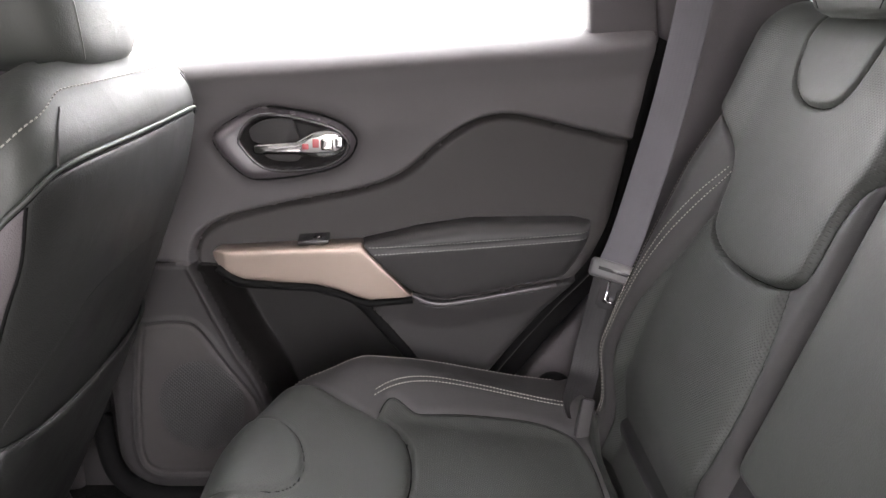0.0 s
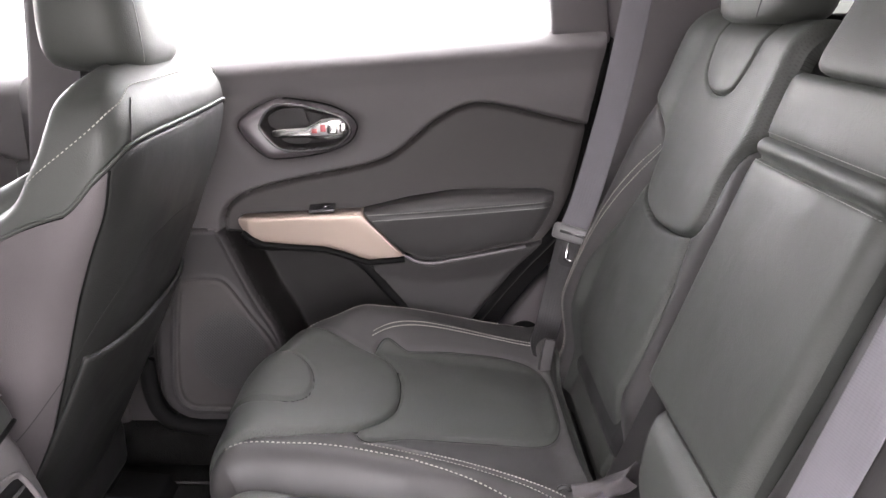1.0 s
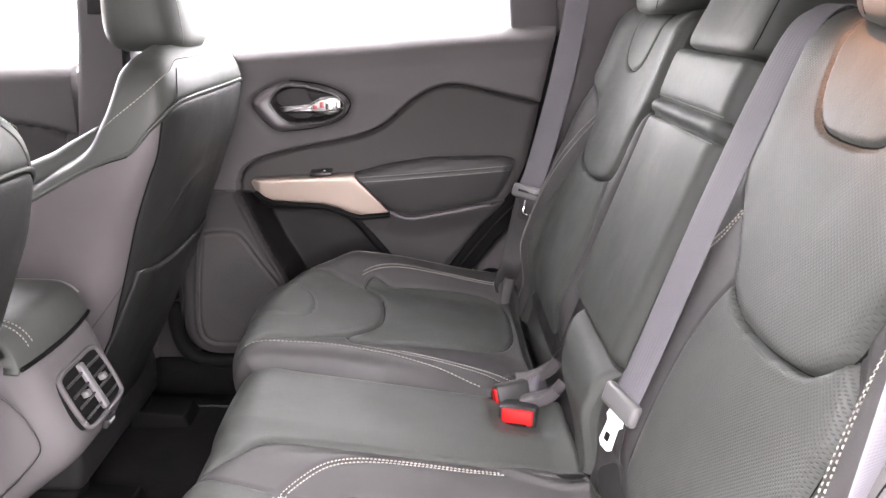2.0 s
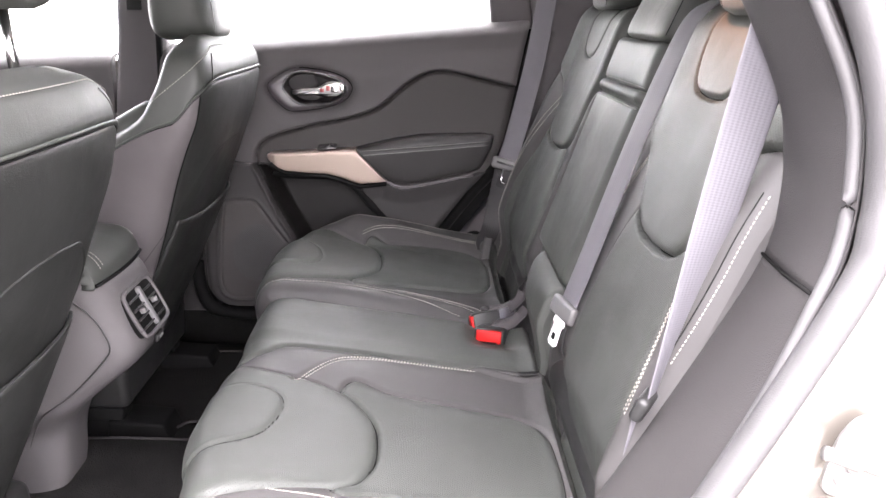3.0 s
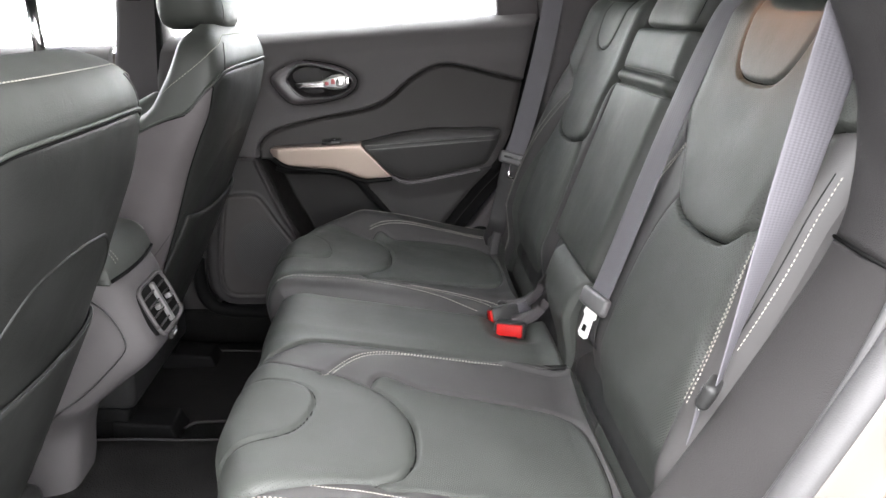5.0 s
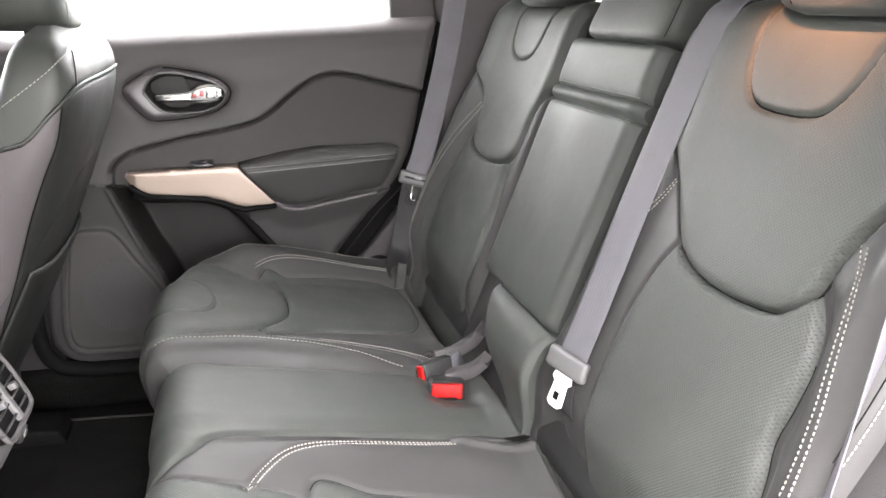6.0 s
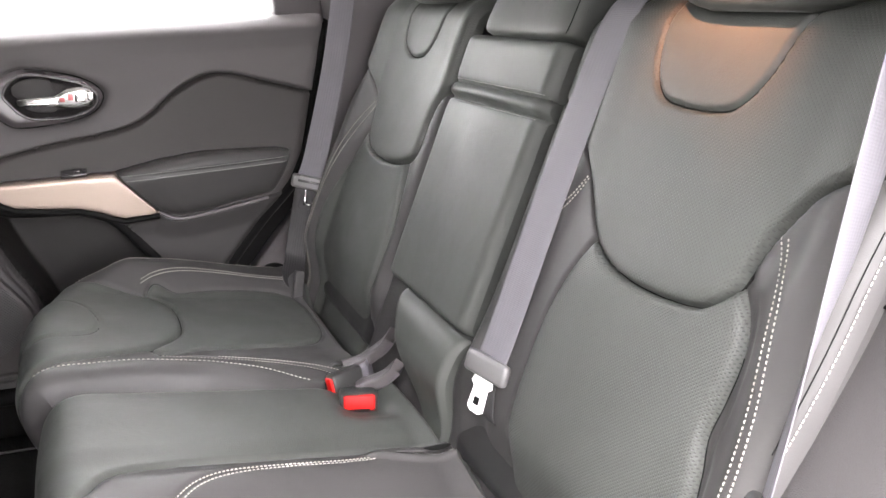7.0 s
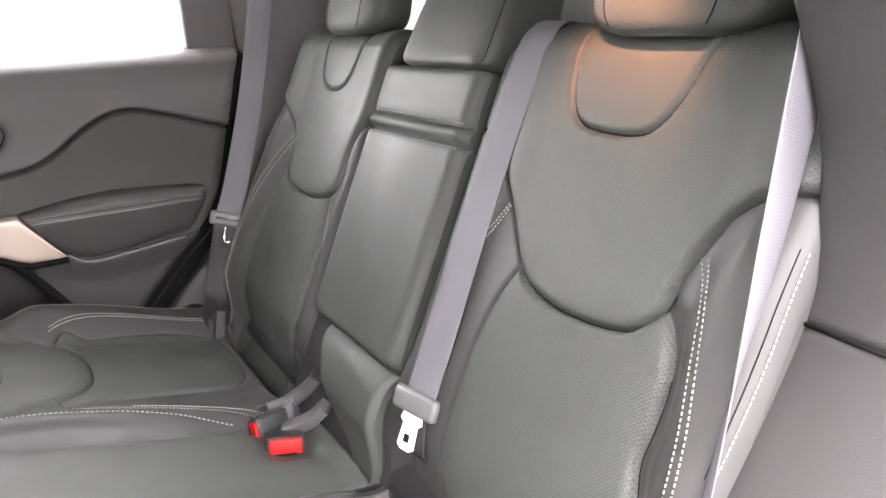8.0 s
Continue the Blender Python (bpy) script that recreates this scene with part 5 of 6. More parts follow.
# ---- front seats
def seat_side(z):
    """Rear line of a front seat back."""
    return np.interp(z, [0.10, 0.20, 0.33, 0.45, 0.55, 0.65, 0.72, 0.76, 0.79, 0.802, 0.808], [-0.285, -0.240, -0.178, -0.122, -0.080, -0.044, -0.028, -0.031, -0.046, -0.060, -0.080])


def seat_half(z):
    return np.interp(z, [0.10, 0.30, 0.45, 0.60, 0.70, 0.75, 0.775, 0.79, 0.800, 0.808], [0.205, 0.230, 0.243, 0.245, 0.243, 0.236, 0.222, 0.200, 0.170, 0.120])


def seat_deep(z):
    return np.interp(z, [0.10, 0.30, 0.55, 0.60, 0.632, 0.65, 0.668, 0.70, 0.748, 0.775, 0.79, 0.802, 0.808], [0.24, 0.30, 0.29, 0.225, 0.185, 0.150, 0.130, 0.122, 0.100, 0.086, 0.068, 0.045, 0.02])


SEAT_Z = np.linspace(0.10, 0.808, 300)


def softened(line, n=9):
    """The same table of values with its corners rounded."""
    for _ in range(3):
        line = np.convolve(np.pad(line, n // 2, mode="reflect", reflect_type="odd"), np.ones(n) / n, mode="valid")
    return line


SIDE_T, HALF_T, DEEP_T = (softened(g(SEAT_Z)) for g in (seat_side, seat_half, seat_deep))


def seat_point(yc, z, q, grow=0.0):
    """A point of the seat back's skin; q in turns: 0 towards +y, 0.25 rear, 0.5 towards -y, 0.75 front."""
    n = 4.6
    c, s = math.cos(2 * math.pi * q), math.sin(2 * math.pi * q)
    w, d = float(np.interp(z, SEAT_Z, HALF_T)) + grow, max(0.012, float(np.interp(z, SEAT_Z, DEEP_T))) + 2 * grow
    y = w * math.copysign(abs(c) ** (2 / n), c)
    x = d / 2 * math.copysign(abs(s) ** (2 / n), s)
    return np.array((float(np.interp(z, SEAT_Z, SIDE_T)) + grow - d / 2 + x - 0.008 * (y / 0.23) ** 2, yc + y, z))


def seat_line(xs, zs, q, z=0.7):
    """Height at which a seam, given by x and z on the seat's flank, crosses the column q."""
    for _ in range(24):
        z += 0.5 * (float(np.interp(seat_point(0, z, q)[0], xs, zs)) - z)
    return z


SEAM_Q = np.linspace(0, 1, 161)
SEAM_Z = np.array([seat_line([-0.33, -0.229, -0.151, -0.113, -0.076, -0.060, -0.052, -0.045, -0.036, -0.028],
                             [0.560, 0.597, 0.648, 0.672, 0.697, 0.706, 0.718, 0.728, 0.735, 0.737], q) for q in SEAM_Q])


for _ in range(3):
    SEAM_Z = np.convolve(np.pad(SEAM_Z[:-1], 3, mode="wrap"), np.ones(7) / 7, mode="valid")
    SEAM_Z = np.append(SEAM_Z, SEAM_Z[0])


def front_seat(side, label):
    t = thing("bucket_seat", label, "car seat", "front seats")
    yc = 0.37 if side > 0 else -0.410
    drop = 0.0 if side > 0 else -0.020

    def at(z, q, grow=0.0):
        p = seat_point(yc, z, q, grow)
        p[1] = yc + (p[1] - yc) * (1.0 if side > 0 else 0.925)
        return p + np.array((0.0 if side > 0 else -0.025, 0, drop))

    def seam_z(q):
        return float(np.interp(q % 1.0, SEAM_Q, SEAM_Z))

    def rear_at(off, z, grow=0.0):
        """The skin of the rear side at a distance off from the seat's middle."""
        c = np.clip(off / float(seat_half(z)), -0.999, 0.999)
        q = math.acos(math.copysign(abs(c) ** 2.3, c)) / (2 * math.pi)
        return at(z, q, grow)

    # three covers: shoulders over the piping, rear panel darkened for shade, paler side panels
    qa, qb = 0.072, 0.428
    low, high = 80, 40

    def inward(r):
        """The rear panel narrows towards its foot."""
        return 0.080 * min(1.0, max(0.0, 1 - r) / 0.65)

    def skin(name, mat, label, lo, hi, n, rows, move=(0, 0)):
        grid = []
        for f in np.linspace(0, 1, n):
            line = []
            for r in rows:
                a, b = lo + move[0] * inward(r), hi + move[1] * inward(r)
                q = a + (b - a) * f
                zq = seam_z(q)
                z = 0.10 + (zq - 0.10) * r if r <= 1 else zq + (0.808 - zq) * (1 - (2 - r) ** 1.7)
                p = at(z, q)
                e = z - zq
                p[0] -= 0.003 * math.exp(-(e / 0.004) ** 2)
                if e < 0 and qa + inward(r) < q < qb - inward(r):
                    rim = min(q - qa, qb - q) - inward(r)
                    p[0] -= 0.003 * math.exp(-(rim / 0.005) ** 2)
                line.append(p)
            grid.append(line)
        v, f = sheet(np.array(grid), -0.008)
        return mesh_part(name, v, f, mat, t, label)

    below, above = np.linspace(0, 1, low), np.linspace(1, 2, high)
    skin("shoulder_cover", LEATHER, "black leather shoulder cover", 0, 1, 201, above)
    skin("rear_panel", SHADED_SEAT_REAR, "black vinyl rear panel darkened for shade", qa, qb, 90, below, (1, -1))
    skin("side_cover", SEAT_VINYL, "grey-black vinyl side cover", qb, 0.75, 70, below, (-1, 0))
    skin("side_cover", SEAT_VINYL, "grey-black vinyl side cover", -0.25, qa, 70, below, (0, 1))
    # piping with a dark seam below it
    turns = np.linspace(-0.08, 0.58, 150)
    tube("piping", [at(seam_z(q) + 0.001, q, 0.0010) for q in turns], 0.0024, LEATHER, t, "leather piping", 8)
    tube("piping_seam", [at(seam_z(q) - 0.0032, q, -0.0002) for q in turns], 0.0014, BLACK_RUBBER, t, "dark seam under the piping", 6)
    for qv, way in ((qa, 1), (qb, -1)):
        runs = [at(0.10 + (seam_z(qv + way * inward(r)) - 0.10) * r, qv + way * inward(r), -0.0012) for r in np.linspace(0.99, 0.04, 60)]
        tube("rear_seam", runs, 0.0022, BLACK_RUBBER, t, "dark seam of the back panel", 6)
    # short seams up the shoulders
    for b in (-1, 1):
        z0 = seam_z(math.acos(b * (0.82 ** 2.3)) / (2 * math.pi))
        tube("shoulder_seam", [rear_at(b * (0.200 - 0.026 * f * f), z0 + 0.046 * f, 0.0004) for f in np.linspace(0, 1, 16)], 0.0012, VINYL, t, "", 6)
    # pale stitching over the shoulders and down the flank
    top = []
    for q in np.linspace(0.60, -0.10, 200):
        z = seat_line([-0.36, -0.26, -0.17, -0.158, -0.137, -0.107, -0.069, -0.050, -0.040], [0.560, 0.612, 0.668, 0.679, 0.700, 0.722, 0.752, 0.776, 0.789], q, 0.70)
        y = abs(seat_point(0, z, q)[1])
        top.append(at(0.789 if y < 0.185 else min(z, 0.789), q % 1.0, 0.0008))
    top = np.array(top)
    for _ in range(25):
        top[1:-1] = (top[:-2] + top[1:-1] + top[2:]) / 3
    top += np.array((0.0012, 0, 0.0012))
    run = np.concatenate([[0], np.cumsum(np.linalg.norm(np.diff(top, axis=0), axis=1))])
    stitches(t, np.stack([run, np.zeros(len(top))], axis=1),
             lambda L: (np.stack([np.interp(L[:, 0], run, top[:, j]) for j in range(3)], axis=1), np.tile((0.55, -0.6, 0.55), (len(L), 1))),
             THREAD, 0.0062, 0.0044, 0.0014)
    # soft arched fold across the back, and the seat-back pocket below it
    arch = spline([(-0.226, 0.37), (-0.212, 0.44), (-0.182, 0.520), (-0.118, 0.584), (-0.05, 0.598), (0.0, 0.600), (0.05, 0.598), (0.118, 0.584), (0.182, 0.520), (0.212, 0.44), (0.226, 0.37)], 8)
    tube("fold", [rear_at(a, z, -0.0012) for a, z in arch], 0.0030 if side < 0 else 0.0016, SHADED_SEAT_REAR, t, "soft fold across the back panel", 10)
    grid = []
    for a in np.linspace(-0.192, 0.192, 50):
        top = 0.468 - 0.010 * math.cos(a / 0.192 * math.pi / 2)
        line = []
        for f in np.linspace(0, 1, 40):
            z = 0.15 + (top - 0.15) * f
            line.append(rear_at(a, z, 0.0005 + 0.0045 * (1 - (a / 0.192) ** 6) * min(1.0, f / 0.3 + 0.1)))
        grid.append(line)
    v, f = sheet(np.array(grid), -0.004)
    pocket = mesh_part("seat_pocket", v, f, SHADED_SEAT_REAR, t, "black vinyl seat-back pocket darkened for shade")
    tube("pocket_hem", [g[-1] for g in grid], 0.0010, SHADED_SEAT_REAR, pocket, "rolled hem of the pocket", 8)
    # bolster of the front side and the seat cushion
    for b in (-1, 1):
        rr = []
        for z in np.linspace(0.22, 0.69, 26):
            f = (z - 0.22) / 0.47
            g = max(0.15, (1 - (2 * f - 1) ** 6) ** 0.5)
            x = float(seat_side(z)) - float(seat_deep(z)) - 0.01
            rr.append(superring(x, yc + b * (0.185 - 0.02 * f), z, 0.055 * g, 0.045 * g, 2.4, 24))
        loft("side_bolster", rr, LEATHER, t)
    rr = []
    for f in np.linspace(0, 1, 20):
        z = 0.17 + 0.17 * f
        g = 1 - 0.12 * (2 * f - 1) ** 4
        rr.append(superring(-0.52, yc, z, 0.26 * g, 0.25 * g, 4.0, 40))
    loft("seat_cushion", rr, LEATHER, t)
    part("seat_frame", block((0.42, 0.40, 0.10), Matrix.Translation((-0.47, yc, 0.12)), 0.02, 3), DARK_PLASTIC, t, "black plastic seat frame")
    for b in (-1, 1):
        y = yc + b * 0.165
        # far rails in near-black: the shade down there is put into their colour
        plain = DARK_PLASTIC if side < 0 else BLACK_RUBBER
        part("rail", block((0.45, 0.045, 0.045), Matrix.Translation((-0.525, y, 0.030)), 0.006, 2), plain, t, "black seat rail")
        bm = block((0.130, 0.082, 0.048), Matrix.Translation((-0.243, y, 0.026)), 0.007, 3)
        for w in bm.verts:
            if w.co.x > -0.205 and w.co.z > 0.03:
                w.co.x -= 0.012
                w.co.z -= 0.010
        part("rail_cover", bm, plain, t, "black plastic rail cover")
        part("rail_cap", block((0.120, 0.060, 0.030), Matrix.Translation((-0.335, y - 0.004, 0.062)) @ pose(0, 0, 0, 0, 4, 0), 0.008, 3), plain, t, "stepped black rail cap")
    for k in range(2):
        y = yc - side * 0.12
        tube("latch_lever", [(-0.235, y + 0.012 * k, 0.30), (-0.255, y + 0.012 * k, 0.22), (-0.285, y + 0.012 * k, 0.12)], 0.004, HARD_TRIM, t, "", 8)
    return t


front_seat(-1, "black leather front seat with pale stitched shoulder seam")
front_seat(1, "black leather front seat beside the far door")
headrest("front_headrest", "black leather front headrest on chrome posts", (-0.138, -0.380, 0.852), 0.245, 0.20, 0.125, -0.05, group="front headrests", drop=0.085)
headrest("front_headrest", "black leather front headrest lowered on the far seat", (-0.125, 0.375, 0.796), 0.245, 0.20, 0.140, -0.05, group="front headrests")


# ---- centre console
def console():
    t = thing("centre_console", "grey-black centre console with rear air vents", "console")
    # the flank, seen from the side, as stacked rounded sections
    rings = []
    line = [(0.020, -0.290, -0.75), (0.084, -0.275, -0.75), (0.143, -0.268, -0.75), (0.187, -0.255, -0.75), (0.215, -0.232, -0.75), (0.245, -0.198, -0.75),
            (0.271, -0.166, -0.75), (0.295, -0.136, -0.75), (0.314, -0.121, -0.75), (0.335, -0.117, -0.75), (0.366, -0.126, -0.75), (0.398, -0.137, -0.75), (0.426, -0.147, -0.75), (0.441, -0.158, -0.75), (0.450, -0.178, -0.75)]
    L = spline(line, 6)
    for z, xr, xf in L:
        k = 56
        q = np.linspace(0, 2 * math.pi, k, endpoint=False)
        c, s = np.cos(q), np.sin(q)
        n = 6.0
        x = (xr + xf) / 2 + (xr - xf) / 2 * np.sign(c) * np.abs(c) ** (2 / n)
        wide = 0.107 - 0.047 * ramp(np.array([-z]), -0.235, -0.150)[0]
        y = -0.026 + wide * np.sign(s) * np.abs(s) ** (2 / n)
        rings.append(np.stack([x, y, np.full(k, z)], axis=1))
    loft("console_body", rings, SOFT_TRIM, t, "moulded grey-black console body")
    # groove of the side cover
    cover = spline([(-0.215, 0.432), (-0.178, 0.402), (-0.158, 0.370), (-0.152, 0.342), (-0.169, 0.316), (-0.222, 0.263), (-0.275, 0.222), (-0.300, 0.170)], 10)
    tube("side_groove", [(x, -0.1328, z) for x, z in cover], 0.0010, DARK_PLASTIC, t, "", 6)
    # padded lid
    def lid_top(x, y):
        """The lid's padding rolls down to a curved gap at its rear end."""
        rear = -0.1585 - 0.9 * np.abs(y + 0.026) ** 2.0
        back = np.clip(1 - (rear - x) / 0.048, 0, 1)
        rim = np.clip(1 - (0.104 - np.abs(y + 0.026)) / 0.016, 0, 1)
        return 0.444 + 0.050 * np.sqrt(np.clip(1 - back ** 2.2, 0, 1)) - 0.018 * (1 - np.sqrt(np.clip(1 - rim ** 2, 0, 1))) + 0.03 * np.clip(-0.2 - x, 0, 1)

    grid = []
    for y in np.linspace(-0.126, 0.074, 60):
        rear = -0.1585 - 0.9 * abs(y + 0.026) ** 2.0
        far = np.concatenate([rear - 0.06 * np.linspace(0, 1, 26) ** 2, np.linspace(rear - 0.07, -0.56, 20)])
        grid.append([(x, y, float(lid_top(x, y))) for x in far])
    v, f = sheet(np.array(grid), 0.030)
    lid = mesh_part("armrest_lid", v, f, LEATHER, t, "padded leather lid with twin stitching")
    gap = [(-0.1570 - 0.9 * abs(y + 0.026) ** 2.0, y, 0.4440) for y in np.linspace(-0.122, 0.072, 40)]
    tube("lid_gap", gap, 0.0030, BLACK_RUBBER, t, "dark gap behind the lid", 8)
    tube("lid_edge", [(x, 0.077, float(lid_top(x, 0.074)) + 0.001) for x in np.linspace(-0.178, -0.50, 50)], 0.0012, THREAD_DARK, lid, "pale edge seam of the lid", 6)
    for y in (-0.086, -0.096):
        run = np.linspace(-0.166, -0.50, 260)
        line = np.stack([run, np.full(260, y), lid_top(run, np.full(260, y)) + 0.0004], axis=1)
        dist = np.concatenate([[0], np.cumsum(np.linalg.norm(np.diff(line, axis=0), axis=1))])
        stitches(lid, np.stack([dist, np.zeros(260)], axis=1),
                 lambda L, d=dist, q=line: (np.stack([np.interp(L[:, 0], d, q[:, j]) for j in range(3)], axis=1), np.tile((0.5, 0.0, 0.85), (len(L), 1))))
    # twin air vents in one rounded opening, with a socket below
    face = pose(-0.1320, -0.036, 0.376, 0, 0, 0) @ pose(0, 0, 0, 0, -25, 0)
    wide, tall = 0.114, 0.078
    o = spline([(-wide / 2, -tall / 2 + 0.014), (-wide / 2 + 0.012, -tall / 2), (0, -tall / 2 - 0.001), (wide / 2 - 0.012, -tall / 2), (wide / 2, -tall / 2 + 0.014),
                (wide / 2, tall / 2 - 0.014), (wide / 2 - 0.012, tall / 2), (0, tall / 2 + 0.001), (-wide / 2 + 0.012, tall / 2), (-wide / 2, tall / 2 - 0.014)], 6, True)
    bm = slab(o, 0.012, "x", -0.004, 0.002)
    bmesh.ops.transform(bm, matrix=face, verts=bm.verts)
    vent = part("vent_opening", bm, BLACK_RUBBER, t, "dark air vent opening")
    ring = [tuple(face @ Vector((0.0085, a, b))) for a, b in np.vstack([o, o[:1]])]
    tube("vent_rim", ring, 0.0036, SOFT_TRIM, vent, "rounded lip of the vents", 10)
    for i in range(4):
        for b in (-1, 1):
            m = face @ Matrix.Translation((0.0125, b * 0.027, -0.024 + 0.016 * i)) @ pose(0, 0, 0, 0, -28, 0) @ Matrix.Translation((-0.004, 0, 0))
            part("vane", block((0.010, 0.040, 0.0032), m, 0.001, 2), HARD_TRIM, vent)
    part("vent_divider", block((0.012, 0.012, 0.070), face @ Matrix.Translation((0.0085, 0.0, 0)), 0.003, 3), GREY_PLASTIC, vent, "grey vent divider")
    for b in (-1, 1):
        part("vane_tab", block((0.010, 0.010, 0.009), face @ Matrix.Translation((0.0135, b * 0.026, 0.0)), 0.002, 2), GREY_PLASTIC, vent, "grey vane tab")
    plug = part("socket", block((0.008, 0.030, 0.014), pose(-0.1145, -0.020, 0.320, 0, 10, 0), 0.003, 3), DARK_PLASTIC, t, "black charging socket")
    part("socket_slot", block((0.003, 0.016, 0.005), pose(-0.1105, -0.020, 0.320, 0, 10, 0), 0.001, 1), STEEL, plug, "bright contact of the socket")
    return t


console()


# ---- seat belts
def tongue(t, place, turn, plate_mat=None, bar_mat=None):
    """The belt's tongue: moulded bar and steel plate. place: where the webbing meets the bar."""
    m = Matrix.Translation(place) @ turn
    bar = part("tongue_bar", block((0.072, 0.014, 0.028), m, 0.0065, 4), bar_mat or GREY_PLASTIC, t, "plastic tongue bar")
    o = [(-0.012, -0.010), (0.012, -0.010), (0.015, -0.020), (0.010, -0.024), (0.0115, -0.048), (0.006, -0.052), (-0.006, -0.052), (-0.0115, -0.048), (-0.010, -0.024), (-0.015, -0.020)]
    o = [(a * 1.2, b * 1.12) for a, b in o]
    bm = slab(o, 0.0025, "y", -0.001, 0.0006)
    bmesh.ops.transform(bm, matrix=m, verts=bm.verts)
    plate = part("tongue_plate", bm, plate_mat or PLATE_STEEL, bar, "steel tongue plate", False)
    bm = block((0.0085, 0.0060, 0.0095), m @ Matrix.Translation((0, 0.0003, -0.043)), 0.0005, 1)
    part("tongue_hole", bm, BLACK_RUBBER, bar)
    part("logo_slot", block((0.046, 0.002, 0.006), m @ Matrix.Translation((0, -0.0062, 0.002)), 0.0008, 1), GLOSS_PLASTIC, bar)
    return bar


def frame_from(width, down):
    """A turn whose x is the belt's width, and whose -z runs down the belt."""
    z = -Vector(down).normalized()
    x = Vector(width)
    x = (x - z * x.dot(z)).normalized()
    y = z.cross(x)
    return Matrix((x, y, z)).transposed().to_4x4()


# far belt
b1 = thing("seat_belt", "grey seat belt hanging in front of the far pillar", "seat belt", "seat belts")
ribbon("webbing", [(0.632, 0.640, 0.960), (0.614, 0.622, 0.850), (0.590, 0.610, 0.720), (0.552, 0.604, 0.560), (0.534, 0.604, 0.505)],
       [(0.88, -0.35, -0.12)] * 5, 0.047, BELT, b1)
ribbon("webbing_below", [(0.531, 0.606, 0.495), (0.520, 0.604, 0.440), (0.506, 0.598, 0.370), (0.498, 0.585, 0.340), (0.482, 0.545, 0.318), (0.478, 0.520, 0.300)],
       [(0.90, -0.3, -0.12), (0.90, -0.3, -0.12), (0.9, -0.3, -0.2), (0.92, -0.2, -0.2), (0.9, 0.1, -0.3), (0.6, 0.2, -0.6)], 0.044, BELT_DARK, b1, "darker doubled webbing")
tongue(b1, (0.534, 0.598, 0.500), frame_from((0.88, -0.35, -0.12), (-0.2, 0.0, -1)), GLOSS_PLASTIC)
tube("tongue_edge", [(0.5265, 0.590, 0.487), (0.5225, 0.590, 0.462), (0.5240, 0.589, 0.456), (0.5340, 0.586, 0.455)], 0.0018, CHROME, b1, "bright bent edge of the tongue", 8)
part("anchor_tab", block((0.020, 0.012, 0.055), Matrix.Translation((0.484, 0.500, 0.318)) @ pose(0, 0, 0, -18, 12, 0), 0.003, 2), HARD_TRIM, b1, "black anchor tab")

# centre belt, over the near seat back's inner shoulder
b2 = thing("seat_belt", "grey centre seat belt lying down the near seat back", "seat belt", "seat belts")
ribbon("webbing", [(0.755, -0.168, 0.870), (0.728, -0.175, 0.869), (0.700, -0.182, 0.848), (0.669, -0.184, 0.780), (0.624, -0.185, 0.655), (0.574, -0.185, 0.500), (0.553, -0.184, 0.437)],
       [(0.05, 1.0, 0.02), (0.05, 1.0, 0.02), (-0.16, 0.98, 0.05), (-0.2, 0.98, 0.06), (-0.22, 0.97, 0.06), (-0.24, 0.97, 0.06), (-0.24, 0.97, 0.06)], 0.048, BELT, b2)
# the tail behind the tongue is shadowed; its darker webbing colour carries that
ribbon("webbing_below", [(0.549, -0.190, 0.425), (0.542, -0.198, 0.395), (0.541, -0.203, 0.376), (0.551, -0.205, 0.362)],
       [(-0.2, 0.97, 0.1)] * 4, 0.026, BELT_DARK, b2)
tongue(b2, (0.547, -0.186, 0.432), frame_from((-0.24, 0.97, 0.05), (-0.30, -0.05, -1)))
part("shoulder_guide", block((0.05, 0.075, 0.014), Matrix.Translation((0.752, -0.172, 0.860)) @ pose(0, 0, 0, 0, 8, 0), 0.004, 2), DARK_PLASTIC, b2, "black shoulder guide")

# near belt
b3 = thing("seat_belt", "grey near seat belt hanging beside the door opening", "seat belt", "seat belts")
ribbon("webbing", [(0.674, -0.578, 0.985), (0.654, -0.581, 0.905), (0.640, -0.584, 0.850), (0.607, -0.591, 0.700), (0.585, -0.592, 0.600), (0.565, -0.590, 0.505)],
       [(-1.0, -0.05, 0.2), (-1.0, -0.08, 0.2), (-1.0, -0.10, 0.2), (-0.92, -0.32, 0.2), (-0.76, -0.60, 0.2), (-0.56, -0.80, 0.2)], 0.048, BELT, b3)
ribbon("webbing_below", [(0.562, -0.583, 0.498), (0.556, -0.580, 0.440), (0.546, -0.575, 0.380), (0.53, -0.57, 0.30)], [(-0.8, -0.55, 0.2)] * 4, 0.044, BELT, b3)
tongue(b3, (0.561, -0.583, 0.497), frame_from((-0.62, -0.62, -0.42), (-0.35, 0.25, -1)), None, DARK_PLASTIC)


